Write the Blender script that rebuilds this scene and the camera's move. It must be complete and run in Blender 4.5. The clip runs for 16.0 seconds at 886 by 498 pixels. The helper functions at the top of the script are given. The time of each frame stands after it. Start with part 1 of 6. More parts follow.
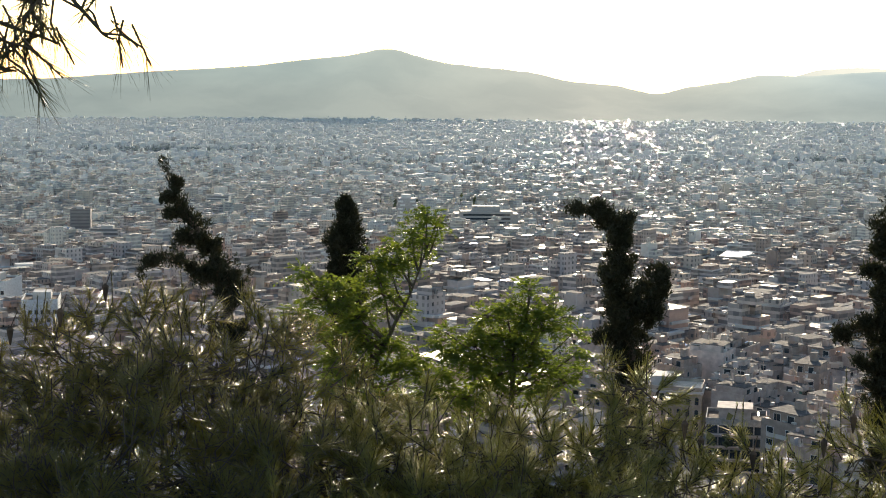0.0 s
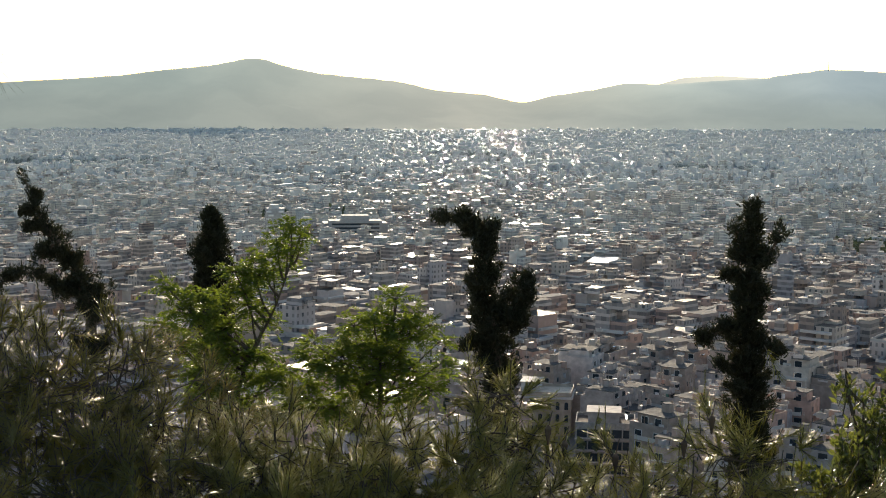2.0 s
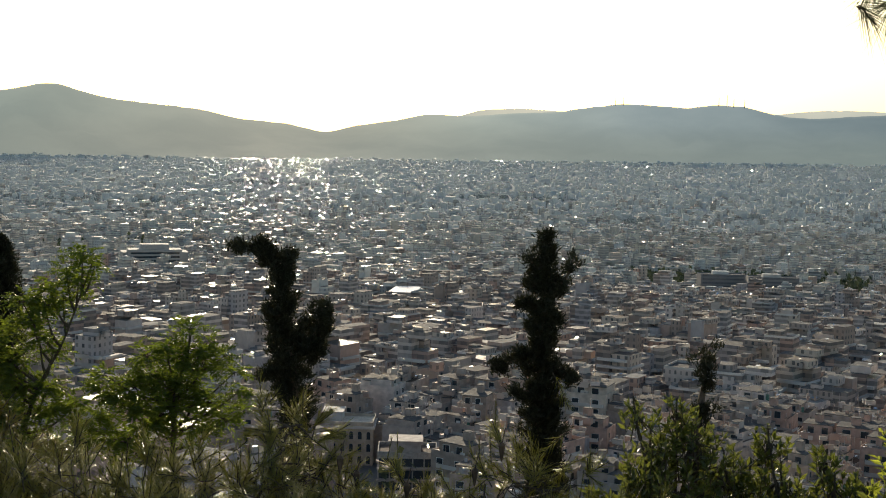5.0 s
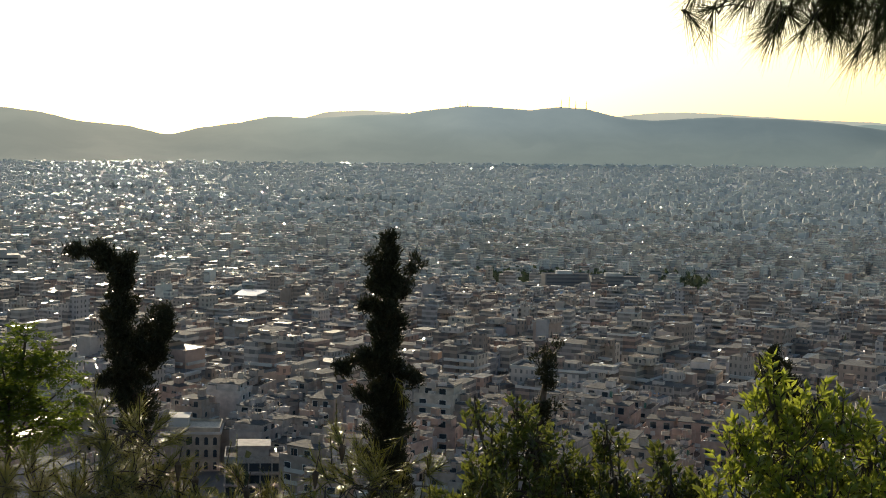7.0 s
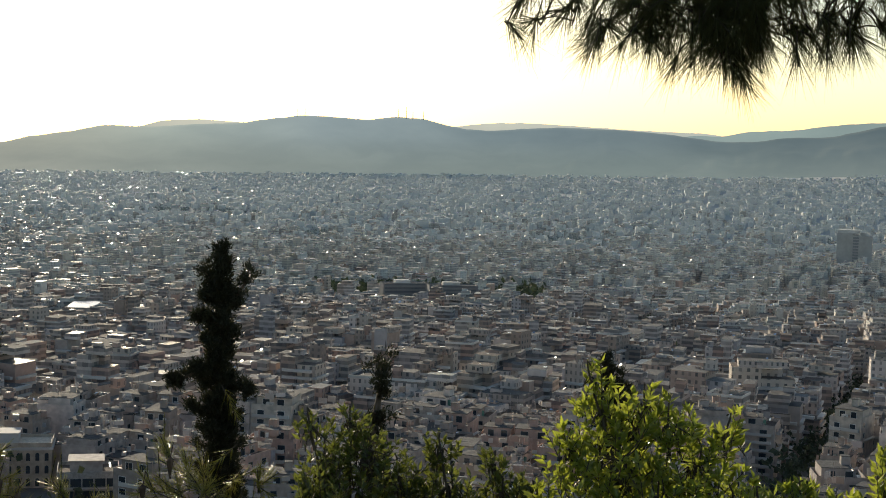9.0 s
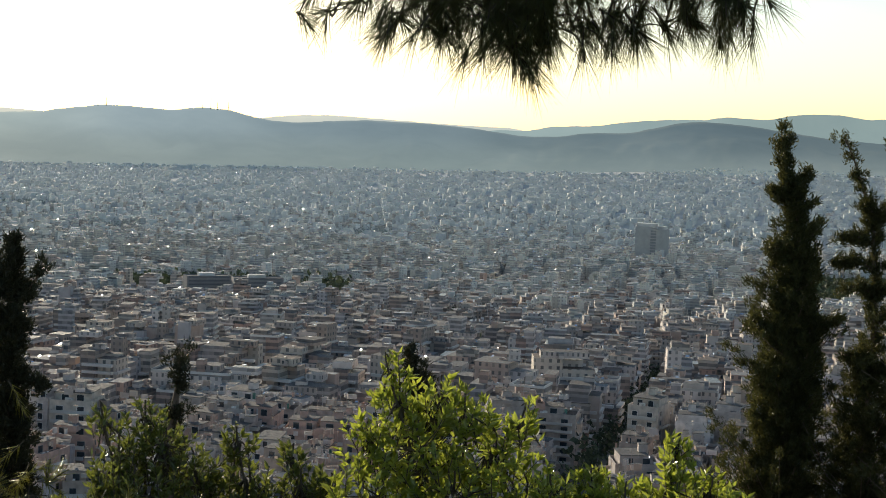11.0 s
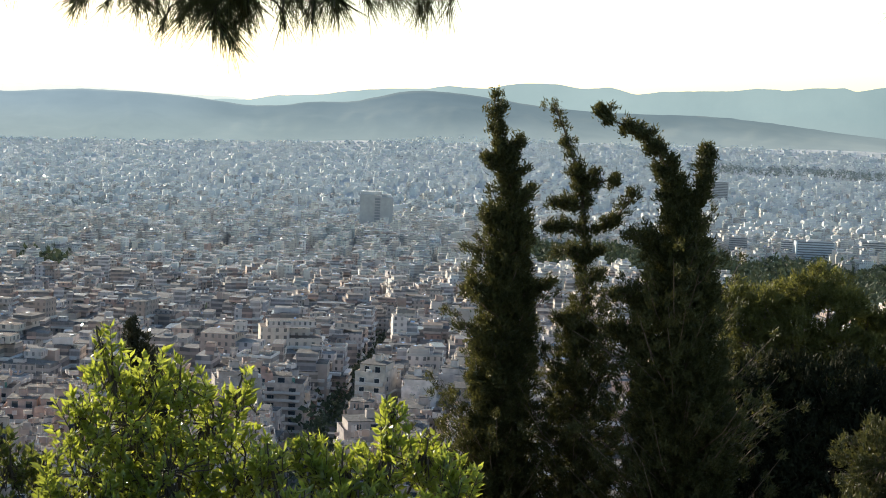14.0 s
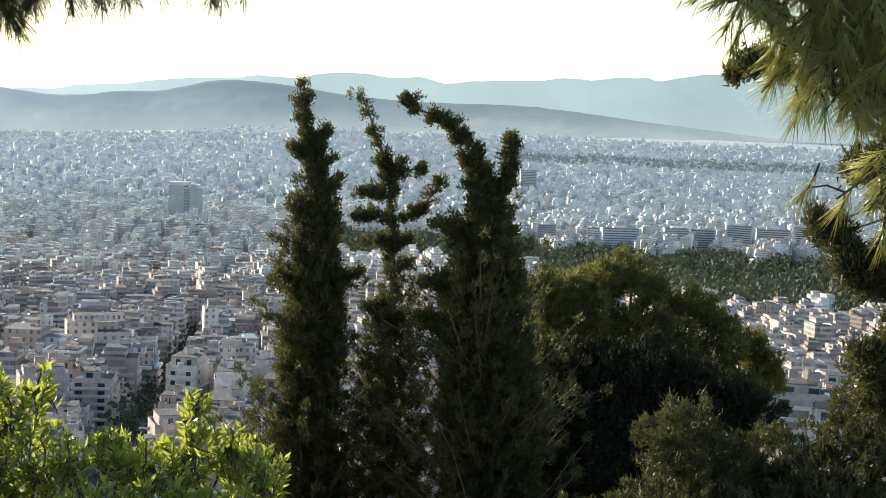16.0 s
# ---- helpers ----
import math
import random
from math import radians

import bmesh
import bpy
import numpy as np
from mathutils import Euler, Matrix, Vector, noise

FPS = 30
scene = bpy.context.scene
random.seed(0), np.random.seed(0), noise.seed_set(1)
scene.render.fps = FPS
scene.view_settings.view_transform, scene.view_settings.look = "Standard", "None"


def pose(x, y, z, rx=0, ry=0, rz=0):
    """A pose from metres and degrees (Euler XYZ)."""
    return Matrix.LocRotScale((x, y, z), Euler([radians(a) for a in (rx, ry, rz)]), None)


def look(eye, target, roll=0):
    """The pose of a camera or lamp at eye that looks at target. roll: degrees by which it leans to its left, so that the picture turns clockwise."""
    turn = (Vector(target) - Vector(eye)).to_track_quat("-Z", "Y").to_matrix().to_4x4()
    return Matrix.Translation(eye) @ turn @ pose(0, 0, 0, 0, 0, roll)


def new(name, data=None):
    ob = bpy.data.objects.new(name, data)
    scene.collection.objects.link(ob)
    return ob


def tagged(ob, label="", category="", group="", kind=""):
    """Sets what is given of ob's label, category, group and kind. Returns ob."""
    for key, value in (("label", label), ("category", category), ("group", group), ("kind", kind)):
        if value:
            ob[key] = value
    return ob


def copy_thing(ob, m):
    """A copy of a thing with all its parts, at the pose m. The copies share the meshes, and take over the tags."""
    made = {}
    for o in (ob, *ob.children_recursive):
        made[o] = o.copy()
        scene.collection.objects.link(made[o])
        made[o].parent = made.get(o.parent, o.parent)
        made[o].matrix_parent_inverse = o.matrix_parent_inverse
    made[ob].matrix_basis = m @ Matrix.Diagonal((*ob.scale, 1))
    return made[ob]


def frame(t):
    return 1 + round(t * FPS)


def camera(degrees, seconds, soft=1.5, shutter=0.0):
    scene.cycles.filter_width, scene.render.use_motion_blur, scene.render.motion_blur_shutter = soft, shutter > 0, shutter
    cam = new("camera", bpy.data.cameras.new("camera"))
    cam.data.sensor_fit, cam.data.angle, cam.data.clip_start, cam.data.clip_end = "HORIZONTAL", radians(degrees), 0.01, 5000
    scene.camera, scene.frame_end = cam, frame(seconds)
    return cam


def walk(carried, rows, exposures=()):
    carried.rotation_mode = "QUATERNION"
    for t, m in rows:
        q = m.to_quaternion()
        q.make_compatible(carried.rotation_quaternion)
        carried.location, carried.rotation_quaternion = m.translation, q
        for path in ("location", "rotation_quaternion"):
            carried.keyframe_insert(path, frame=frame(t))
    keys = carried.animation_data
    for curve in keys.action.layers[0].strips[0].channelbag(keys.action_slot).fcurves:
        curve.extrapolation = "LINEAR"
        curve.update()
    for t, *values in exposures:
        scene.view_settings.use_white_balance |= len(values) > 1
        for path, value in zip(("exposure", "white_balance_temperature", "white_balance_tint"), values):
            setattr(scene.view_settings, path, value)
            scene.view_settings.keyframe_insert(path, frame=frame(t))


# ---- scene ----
# Plan: the eye stands at (0, 0, 1.6) on a hilltop terrace; +y is the way of the first view, bearings run clockwise from it.
cam = camera(33.0, 16.0, soft=1.0)
EYE = 1.6
ARM = 0.3    # the camera swings round a standing body
ROWS = [
    (0.0, -0.00, -7.00, -0.70), (0.5, -1.06, -6.99, -0.81), (1.0, -2.30, -6.92, -0.64), (1.5, -3.63, -6.80, -0.61),
    (2.0, -5.05, -6.60, -0.52), (2.5, -6.40, -6.32, -0.79), (3.0, -7.69, -6.07, -0.93), (3.5, -8.87, -5.82, -0.88),
    (6.0, -15.34, -5.10, -1.65), (6.5, -16.88, -5.12, -1.52), (7.0, -18.46, -5.13, -1.39), (7.5, -19.97, -5.09, -1.52),
    (8.0, -21.43, -4.96, -1.51), (8.5, -22.94, -4.80, -1.56), (9.0, -24.66, -4.60, -1.65), (11.5, -33.80, -4.76, -2.37),
    (12.0, -35.45, -4.90, -2.23), (12.5, -37.16, -5.05, -2.11), (13.0, -39.09, -5.19, -2.31), (13.5, -40.87, -5.31, -2.34),
    (14.0, -42.60, -5.40, -2.31), (14.5, -44.41, -5.47, -2.28), (15.0, -46.35, -5.53, -2.16), (15.5, -48.20, -5.55, -2.28),
    (16.0, -49.83, -5.52, -2.28),
]
walk(cam, [(t, pose(ARM * math.sin(radians(-yaw)), ARM * (math.cos(radians(yaw)) - 1), EYE, 90 + pitch, roll, yaw)) for t, yaw, pitch, roll in ROWS],
     exposures=[(0.0, 1.17, 7250, 10), (1.5, 1.0, 7250, 10), (3.5, 0.71, 7450, 9), (7.0, 0.38, 7450, 7), (9.0, 0.47, 7250, 7), (11.5, 0.79, 6900, 7.5), (12.5, 1.03, 6850, 7.5),
                (14.5, 1.47, 6800, 9), (16.0, 1.72, 6800, 9)])

# ---- light ----
SUN_BEARING, SUN_HEIGHT = 5.4, 12.5
sky = bpy.data.worlds.new("evening_sky")
sky.use_nodes = True
scene.world = sky
air = sky.node_tree.nodes.new("ShaderNodeTexSky")
air.sky_type = "NISHITA"
air.sun_disc = False
air.sun_elevation, air.sun_rotation = radians(SUN_HEIGHT), radians(SUN_BEARING)
air.altitude, air.air_density, air.dust_density, air.ozone_density = 200, 0.9, 0.7, 1.4
back = sky.node_tree.nodes["Background"]
back.inputs["Strength"].default_value = 0.104
sky.node_tree.links.new(air.outputs["Color"], back.inputs["Color"])
lamp = bpy.data.lights.new("sun", "SUN")
lamp.energy, lamp.angle, lamp.color = 3.2, radians(0.5), (1.0, 0.89, 0.74)
sun = new("sun", lamp)
b, e = radians(SUN_BEARING), radians(SUN_HEIGHT)
toward = Vector((math.sin(b) * math.cos(e), math.cos(b) * math.cos(e), math.sin(e)))
sun.matrix_world = look(toward * 60, (0, 0, 0))

# ---- materials ----
rng = np.random.default_rng(11)


class Shade:
    """A node material and short ways to add nodes to it."""

    def __init__(self, name):
        self.mat = bpy.data.materials.new(name)
        self.mat.use_nodes = True
        self.tree = self.mat.node_tree
        self.bsdf = self.tree.nodes["Principled BSDF"]
        self.out = self.tree.nodes["Material Output"]

    def node(self, kind, **values):
        n = self.tree.nodes.new(kind)
        for key, value in values.items():
            n.inputs[key.replace("_", " ")].default_value = value
        return n

    def link(self, a, b):
        self.tree.links.new(a, b)

    def math(self, op, a, b=0.0, c=0.0):
        n = self.tree.nodes.new("ShaderNodeMath")
        n.operation = op
        for i, v in enumerate((a, b, c)):
            if isinstance(v, (int, float)):
                n.inputs[i].default_value = v
            else:
                self.link(v, n.inputs[i])
        return n.outputs[0]

    def ramp(self, fac, stops, step=False):
        n = self.tree.nodes.new("ShaderNodeValToRGB")
        el = n.color_ramp.elements
        while len(el) < len(stops):
            el.new(0.5)
        for e, (p, c) in zip(el, stops):
            e.position, e.color = p, (*c, 1)
        n.color_ramp.interpolation = "CONSTANT" if step else "LINEAR"
        self.link(fac, n.inputs["Fac"])
        return n.outputs["Color"]

    def mix(self, fac, a, b, how="MIX"):
        n = self.tree.nodes.new("ShaderNodeMix")
        n.data_type, n.blend_type = "RGBA", how
        for socket, v in ((n.inputs[0], fac), (n.inputs[6], a), (n.inputs[7], b)):
            if isinstance(v, (int, float)):
                socket.default_value = v
            elif isinstance(v, tuple):
                socket.default_value = (*v, 1)
            else:
                self.link(v, socket)
        return n.outputs[2]

    def noise(self, scale, detail=4.0, coords=None):
        n = self.node("ShaderNodeTexNoise", Scale=scale, Detail=detail)
        if coords is None:
            coords = self.node("ShaderNodeNewGeometry").outputs["Position"]
        self.link(coords, n.inputs["Vector"])
        return n.outputs["Fac"]

    def bump(self, height, strength, distance):
        n = self.node("ShaderNodeBump", Strength=strength, Distance=distance)
        self.link(height, n.inputs["Height"])
        self.link(n.outputs["Normal"], self.bsdf.inputs["Normal"])

    def base(self, colour, rough=0.7, metal=0.0, spec=0.5):
        if isinstance(colour, tuple):
            self.bsdf.inputs["Base Color"].default_value = (*colour, 1)
        else:
            self.link(colour, self.bsdf.inputs["Base Color"])
        self.bsdf.inputs["Roughness"].default_value = rough
        self.bsdf.inputs["Metallic"].default_value = metal
        self.bsdf.inputs["Specular IOR Level"].default_value = spec
        return self.mat


def leaf_material(name, dark, light, glow, through_share, rough, spec=0.5):
    """Foliage: piece by piece between two greens, part of the light passing through the blade."""
    s = Shade(name)
    rand = s.node("ShaderNodeNewGeometry").outputs["Random Per Island"]
    tone = s.ramp(rand, [(0.0, dark), (0.75, light), (1.0, tuple(c * 1.25 for c in light))])
    tone = s.mix(s.math("MULTIPLY", s.noise(3.0), 0.5), tone, dark)
    s.base(tone, rough, 0.0, spec)
    if through_share > 0:
        thin = s.node("ShaderNodeBsdfTranslucent")
        s.link(s.mix(rand, glow, tuple(c * 0.6 for c in glow)), thin.inputs["Color"])
        both = s.node("ShaderNodeMixShader", Fac=through_share)
        s.link(s.bsdf.outputs[0], both.inputs[1])
        s.link(thin.outputs[0], both.inputs[2])
        s.link(both.outputs[0], s.out.inputs["Surface"])
    return s.mat


def bark_material(name, a, b):
    s = Shade(name)
    n = s.noise(14.0, 6.0)
    s.bump(n, 0.6, 0.01)
    return s.base(s.ramp(n, [(0.3, a), (0.7, b)]), 0.9)


def plain_material(name, colour, rough=0.7, metal=0.0, scale=1.5, spread=0.25):
    """A painted, concrete or metal surface with blotches and fine grain."""
    s = Shade(name)
    low = tuple(c * (1 - spread) for c in colour)
    high = tuple(min(0.9, c * (1 + spread)) for c in colour)
    tone = s.ramp(s.noise(scale, 6.0), [(0.3, low), (0.7, high)])
    return s.base(tone, rough, metal)


def wall_material(name, palette, panes=True, glass=(0.055, 0.06, 0.068)):
    """Rendered flats: a colour for each house, streaks, and rows of openings at storey height."""
    s = Shade(name)
    rand = s.node("ShaderNodeNewGeometry").outputs["Random Per Island"]
    tone = s.ramp(rand, [(i / len(palette), c) for i, c in enumerate(palette)], step=True)
    streak = s.noise(0.35, 8.0)
    tone = s.mix(0.55, tone, s.ramp(streak, [(0.35, (0.72, 0.7, 0.68)), (0.6, (1.0, 1.0, 1.0))]), "MULTIPLY")
    if panes:
        uv = s.tree.nodes.new("ShaderNodeUVMap")
        cut = s.tree.nodes.new("ShaderNodeSeparateXYZ")
        s.link(uv.outputs["UV"], cut.inputs[0])
        wide = s.math("MULTIPLY_ADD", rand, 1.4, 2.1)
        u = s.math("FRACT", s.math("DIVIDE", s.math("ADD", cut.outputs[0], s.math("MULTIPLY", rand, 9.0)), wide))
        v = s.math("FRACT", s.math("DIVIDE", cut.outputs[1], 3.0))
        window = s.math("MULTIPLY", s.math("MULTIPLY", s.math("GREATER_THAN", u, 0.3), s.math("LESS_THAN", u, 0.68)),
                        s.math("MULTIPLY", s.math("GREATER_THAN", v, 0.3), s.math("LESS_THAN", v, 0.8)))
        loggia = s.math("GREATER_THAN", v, 0.42)
        style = s.math("GREATER_THAN", s.math("FRACT", s.math("MULTIPLY", rand, 37.0)), 0.4)
        blind = s.math("LESS_THAN", s.math("FRACT", s.math("MULTIPLY", rand, 91.0)), 0.12)
        hole = s.math("ADD", s.math("MULTIPLY", window, s.math("SUBTRACT", 1.0, style)), s.math("MULTIPLY", loggia, s.math("MULTIPLY", style, 0.8)))
        cell = s.tree.nodes.new("ShaderNodeCombineXYZ")
        s.link(s.math("FLOOR", s.math("DIVIDE", s.math("ADD", cut.outputs[0], s.math("MULTIPLY", rand, 9.0)), wide)), cell.inputs[0])
        s.link(s.math("FLOOR", s.math("DIVIDE", cut.outputs[1], 3.0)), cell.inputs[1])
        s.link(s.math("MULTIPLY", rand, 77.0), cell.inputs[2])
        chance = s.tree.nodes.new("ShaderNodeTexWhiteNoise")
        s.link(cell.outputs[0], chance.inputs["Vector"])
        hole = s.math("MULTIPLY", hole, s.math("SUBTRACT", 1.0, blind))
        hole = s.math("MULTIPLY", hole, s.math("MULTIPLY_ADD", chance.outputs["Value"], 0.6, 0.4))
        tone = s.mix(hole, tone, glass)
    return s.base(tone, 0.75)


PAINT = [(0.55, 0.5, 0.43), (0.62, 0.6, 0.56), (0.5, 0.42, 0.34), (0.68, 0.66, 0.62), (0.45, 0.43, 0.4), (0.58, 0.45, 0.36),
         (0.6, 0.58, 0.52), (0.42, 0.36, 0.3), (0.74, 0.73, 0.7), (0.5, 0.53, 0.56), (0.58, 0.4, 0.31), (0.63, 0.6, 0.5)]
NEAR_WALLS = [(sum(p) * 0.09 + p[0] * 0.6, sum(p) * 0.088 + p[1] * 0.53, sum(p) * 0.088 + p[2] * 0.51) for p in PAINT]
# MID and FAR paint goes paler and more even: distance haze put into colour
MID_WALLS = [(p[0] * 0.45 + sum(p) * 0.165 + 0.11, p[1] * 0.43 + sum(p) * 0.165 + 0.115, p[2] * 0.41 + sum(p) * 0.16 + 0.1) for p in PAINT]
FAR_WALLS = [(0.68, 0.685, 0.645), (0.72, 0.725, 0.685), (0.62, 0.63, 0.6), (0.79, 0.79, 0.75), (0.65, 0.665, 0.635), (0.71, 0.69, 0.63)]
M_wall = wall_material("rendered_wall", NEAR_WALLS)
# openings in the farther walls are paled for haze too
M_wall_mid = wall_material("hazed_wall_mid", MID_WALLS, glass=(0.2, 0.21, 0.22))
M_wall_far = wall_material("hazed_wall_far", FAR_WALLS, glass=(0.55, 0.57, 0.59))
M_hero = [plain_material("painted_render_" + str(i), tuple(q * 0.95 for q in c), 0.8, 0.0, 0.5, 0.25) for i, c in enumerate(NEAR_WALLS)]
M_slab = plain_material("balcony_concrete", (0.56, 0.545, 0.52), 0.8, 0.0, 0.05, 0.3)
M_glass = plain_material("dark_window_glass", (0.04, 0.05, 0.06), 0.08, 0.0, 0.4)
M_shutter = plain_material("grey_shutter", (0.32, 0.31, 0.3), 0.6)
M_awning = plain_material("green_awning_cloth", (0.12, 0.26, 0.2), 0.8)
M_metal = plain_material("bright_tank_metal", (0.75, 0.76, 0.78), 0.22, 1.0)
M_glint = plain_material("polished_collector", (0.85, 0.85, 0.85), 0.22, 1.0)
M_panel = plain_material("collector_glass", (0.03, 0.04, 0.07), 0.1)
M_white = plain_material("white_paint", (0.8, 0.8, 0.78), 0.6)
M_trunk = bark_material("pine_bark", (0.05, 0.035, 0.025), (0.16, 0.12, 0.09))
M_twig = bark_material("twig_bark", (0.035, 0.027, 0.02), (0.1, 0.08, 0.055))
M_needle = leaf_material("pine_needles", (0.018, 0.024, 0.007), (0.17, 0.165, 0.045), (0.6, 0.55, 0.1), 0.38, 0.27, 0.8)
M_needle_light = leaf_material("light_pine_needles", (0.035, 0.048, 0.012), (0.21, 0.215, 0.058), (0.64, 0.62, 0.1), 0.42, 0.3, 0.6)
# brighter copy of the needles, sunlight put into the colour
M_needle_sun = leaf_material("sunlit_pine_needles", (0.16, 0.18, 0.06), (0.52, 0.54, 0.21), (0.8, 0.8, 0.25), 0.48, 0.32, 0.5)
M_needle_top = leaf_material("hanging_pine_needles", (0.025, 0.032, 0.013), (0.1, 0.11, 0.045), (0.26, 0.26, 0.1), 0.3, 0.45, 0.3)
M_cypress = leaf_material("cypress_scales", (0.011, 0.015, 0.006), (0.068, 0.072, 0.025), (0.19, 0.185, 0.05), 0.2, 0.6, 0.25)
M_cypress_dark = leaf_material("dark_cypress_scales", (0.012, 0.015, 0.008), (0.034, 0.036, 0.018), (0.09, 0.09, 0.03), 0.12, 0.6, 0.3)
# near-black stands for the deep shade under the broad pine's crown
M_crown_shade = leaf_material("shaded_pine_foliage", (0.011, 0.014, 0.008), (0.028, 0.031, 0.016), (0.06, 0.065, 0.022), 0.06, 0.8, 0.08)
M_juniper = leaf_material("juniper_scales", (0.016, 0.021, 0.009), (0.062, 0.068, 0.025), (0.16, 0.16, 0.045), 0.2, 0.55, 0.25)
M_leaf = leaf_material("laurel_leaves", (0.025, 0.045, 0.01), (0.13, 0.18, 0.035), (0.55, 0.62, 0.08), 0.44, 0.3, 0.7)
M_leaf_dark = leaf_material("dark_laurel_leaves", (0.018, 0.03, 0.009), (0.075, 0.1, 0.028), (0.3, 0.34, 0.06), 0.32, 0.3, 0.5)
M_acacia = leaf_material("feathery_leaves", (0.014, 0.028, 0.007), (0.055, 0.095, 0.022), (0.33, 0.43, 0.05), 0.36, 0.5, 0.2)
M_olive = leaf_material("broad_pine_foliage", (0.02, 0.025, 0.009), (0.115, 0.117, 0.037), (0.28, 0.28, 0.065), 0.3, 0.6, 0.2)
M_park = leaf_material("park_foliage", (0.035, 0.05, 0.03), (0.085, 0.11, 0.06), (0.11, 0.13, 0.06), 0.15, 0.8)
# park foliage again, paled to blue-grey to stand in for haze
M_hazed_wood = leaf_material("hazed_wood_foliage", (0.24, 0.28, 0.27), (0.31, 0.34, 0.32), (0.2, 0.22, 0.18), 0.1, 0.9, 0.1)
M_cone = bark_material("pine_cone", (0.03, 0.02, 0.015), (0.12, 0.08, 0.05))


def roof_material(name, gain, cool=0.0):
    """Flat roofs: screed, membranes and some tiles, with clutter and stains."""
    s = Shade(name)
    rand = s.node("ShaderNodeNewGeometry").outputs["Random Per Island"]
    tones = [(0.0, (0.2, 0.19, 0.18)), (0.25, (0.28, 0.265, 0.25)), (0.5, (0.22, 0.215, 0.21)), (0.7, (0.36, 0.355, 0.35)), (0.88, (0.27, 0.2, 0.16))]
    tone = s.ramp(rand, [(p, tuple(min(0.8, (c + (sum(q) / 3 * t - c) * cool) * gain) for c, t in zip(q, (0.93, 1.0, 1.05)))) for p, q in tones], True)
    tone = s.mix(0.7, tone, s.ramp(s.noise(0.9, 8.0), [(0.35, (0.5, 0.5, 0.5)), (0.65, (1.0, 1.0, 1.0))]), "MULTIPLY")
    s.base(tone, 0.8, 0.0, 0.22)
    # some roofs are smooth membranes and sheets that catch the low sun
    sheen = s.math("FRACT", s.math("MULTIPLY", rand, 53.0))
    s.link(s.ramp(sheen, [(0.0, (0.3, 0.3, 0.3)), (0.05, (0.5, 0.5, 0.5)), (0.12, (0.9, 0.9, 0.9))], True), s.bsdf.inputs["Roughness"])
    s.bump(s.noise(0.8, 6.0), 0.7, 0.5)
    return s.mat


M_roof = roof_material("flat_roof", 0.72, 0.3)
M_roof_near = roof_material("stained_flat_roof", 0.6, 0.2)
# mid and far roofs paler and cooler, haze put into their colour
M_roof_mid = roof_material("hazed_roof_mid", 1.2, 0.45)
M_roof_far = roof_material("hazed_roof_far", 1.75, 0.75)


def ground_material(name, a, b, scale):
    s = Shade(name)
    n = s.noise(scale, 8.0)
    s.bump(n, 0.5, 0.2)
    return s.base(s.ramp(n, [(0.3, a), (0.7, b)]), 0.95)


M_hill = ground_material("dry_hill_soil", (0.06, 0.055, 0.03), (0.16, 0.13, 0.08), 0.8)
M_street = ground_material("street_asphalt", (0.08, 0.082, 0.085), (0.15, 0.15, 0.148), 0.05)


def haze_glow_material(name, stops, foot):
    """The mountains as a far backdrop: dark scrub, with miles of hazy air and the low sun's brightening put into
    emission. stops: bearing and colour.
    """
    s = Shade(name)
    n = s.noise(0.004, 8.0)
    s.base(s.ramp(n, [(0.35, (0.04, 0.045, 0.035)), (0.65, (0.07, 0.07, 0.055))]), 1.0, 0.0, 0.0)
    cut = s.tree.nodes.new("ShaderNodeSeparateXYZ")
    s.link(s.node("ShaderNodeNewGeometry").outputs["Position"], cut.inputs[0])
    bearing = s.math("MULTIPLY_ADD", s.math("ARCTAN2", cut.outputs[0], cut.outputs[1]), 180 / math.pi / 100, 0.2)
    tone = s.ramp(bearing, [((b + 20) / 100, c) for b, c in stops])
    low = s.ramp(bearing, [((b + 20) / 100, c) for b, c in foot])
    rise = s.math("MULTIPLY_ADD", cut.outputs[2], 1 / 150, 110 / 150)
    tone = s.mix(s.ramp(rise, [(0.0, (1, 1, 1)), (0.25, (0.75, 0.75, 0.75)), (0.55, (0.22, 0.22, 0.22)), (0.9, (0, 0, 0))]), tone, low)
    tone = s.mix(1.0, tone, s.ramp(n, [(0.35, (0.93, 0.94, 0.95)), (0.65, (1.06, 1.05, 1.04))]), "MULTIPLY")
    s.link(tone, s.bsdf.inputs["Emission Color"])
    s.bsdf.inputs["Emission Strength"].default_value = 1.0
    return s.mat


# far streets in a pale tone, haze put into the ground colour
M_hazed_street = ground_material("hazed_street", (0.44, 0.46, 0.445), (0.54, 0.555, 0.54), 0.02)
# emitted haze colours by bearing, for the foot and the slopes
FOOT_HAZE = [(-20, (0.13, 0.165, 0.172)), (-5, (0.158, 0.188, 0.19)), (6, (0.23, 0.245, 0.235)), (14, (0.185, 0.217, 0.22)), (22, (0.15, 0.188, 0.2)), (32, (0.13, 0.17, 0.183)), (46, (0.14, 0.175, 0.186)), (62, (0.155, 0.187, 0.197))]
M_mountain = haze_glow_material("mountain_haze_glow", [
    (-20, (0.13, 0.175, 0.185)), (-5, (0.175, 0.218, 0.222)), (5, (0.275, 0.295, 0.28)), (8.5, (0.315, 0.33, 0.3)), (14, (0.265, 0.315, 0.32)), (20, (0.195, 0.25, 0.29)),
    (27, (0.127, 0.175, 0.214)), (36, (0.077, 0.112, 0.14)), (45, (0.063, 0.091, 0.112)), (62, (0.072, 0.1, 0.112))], FOOT_HAZE)
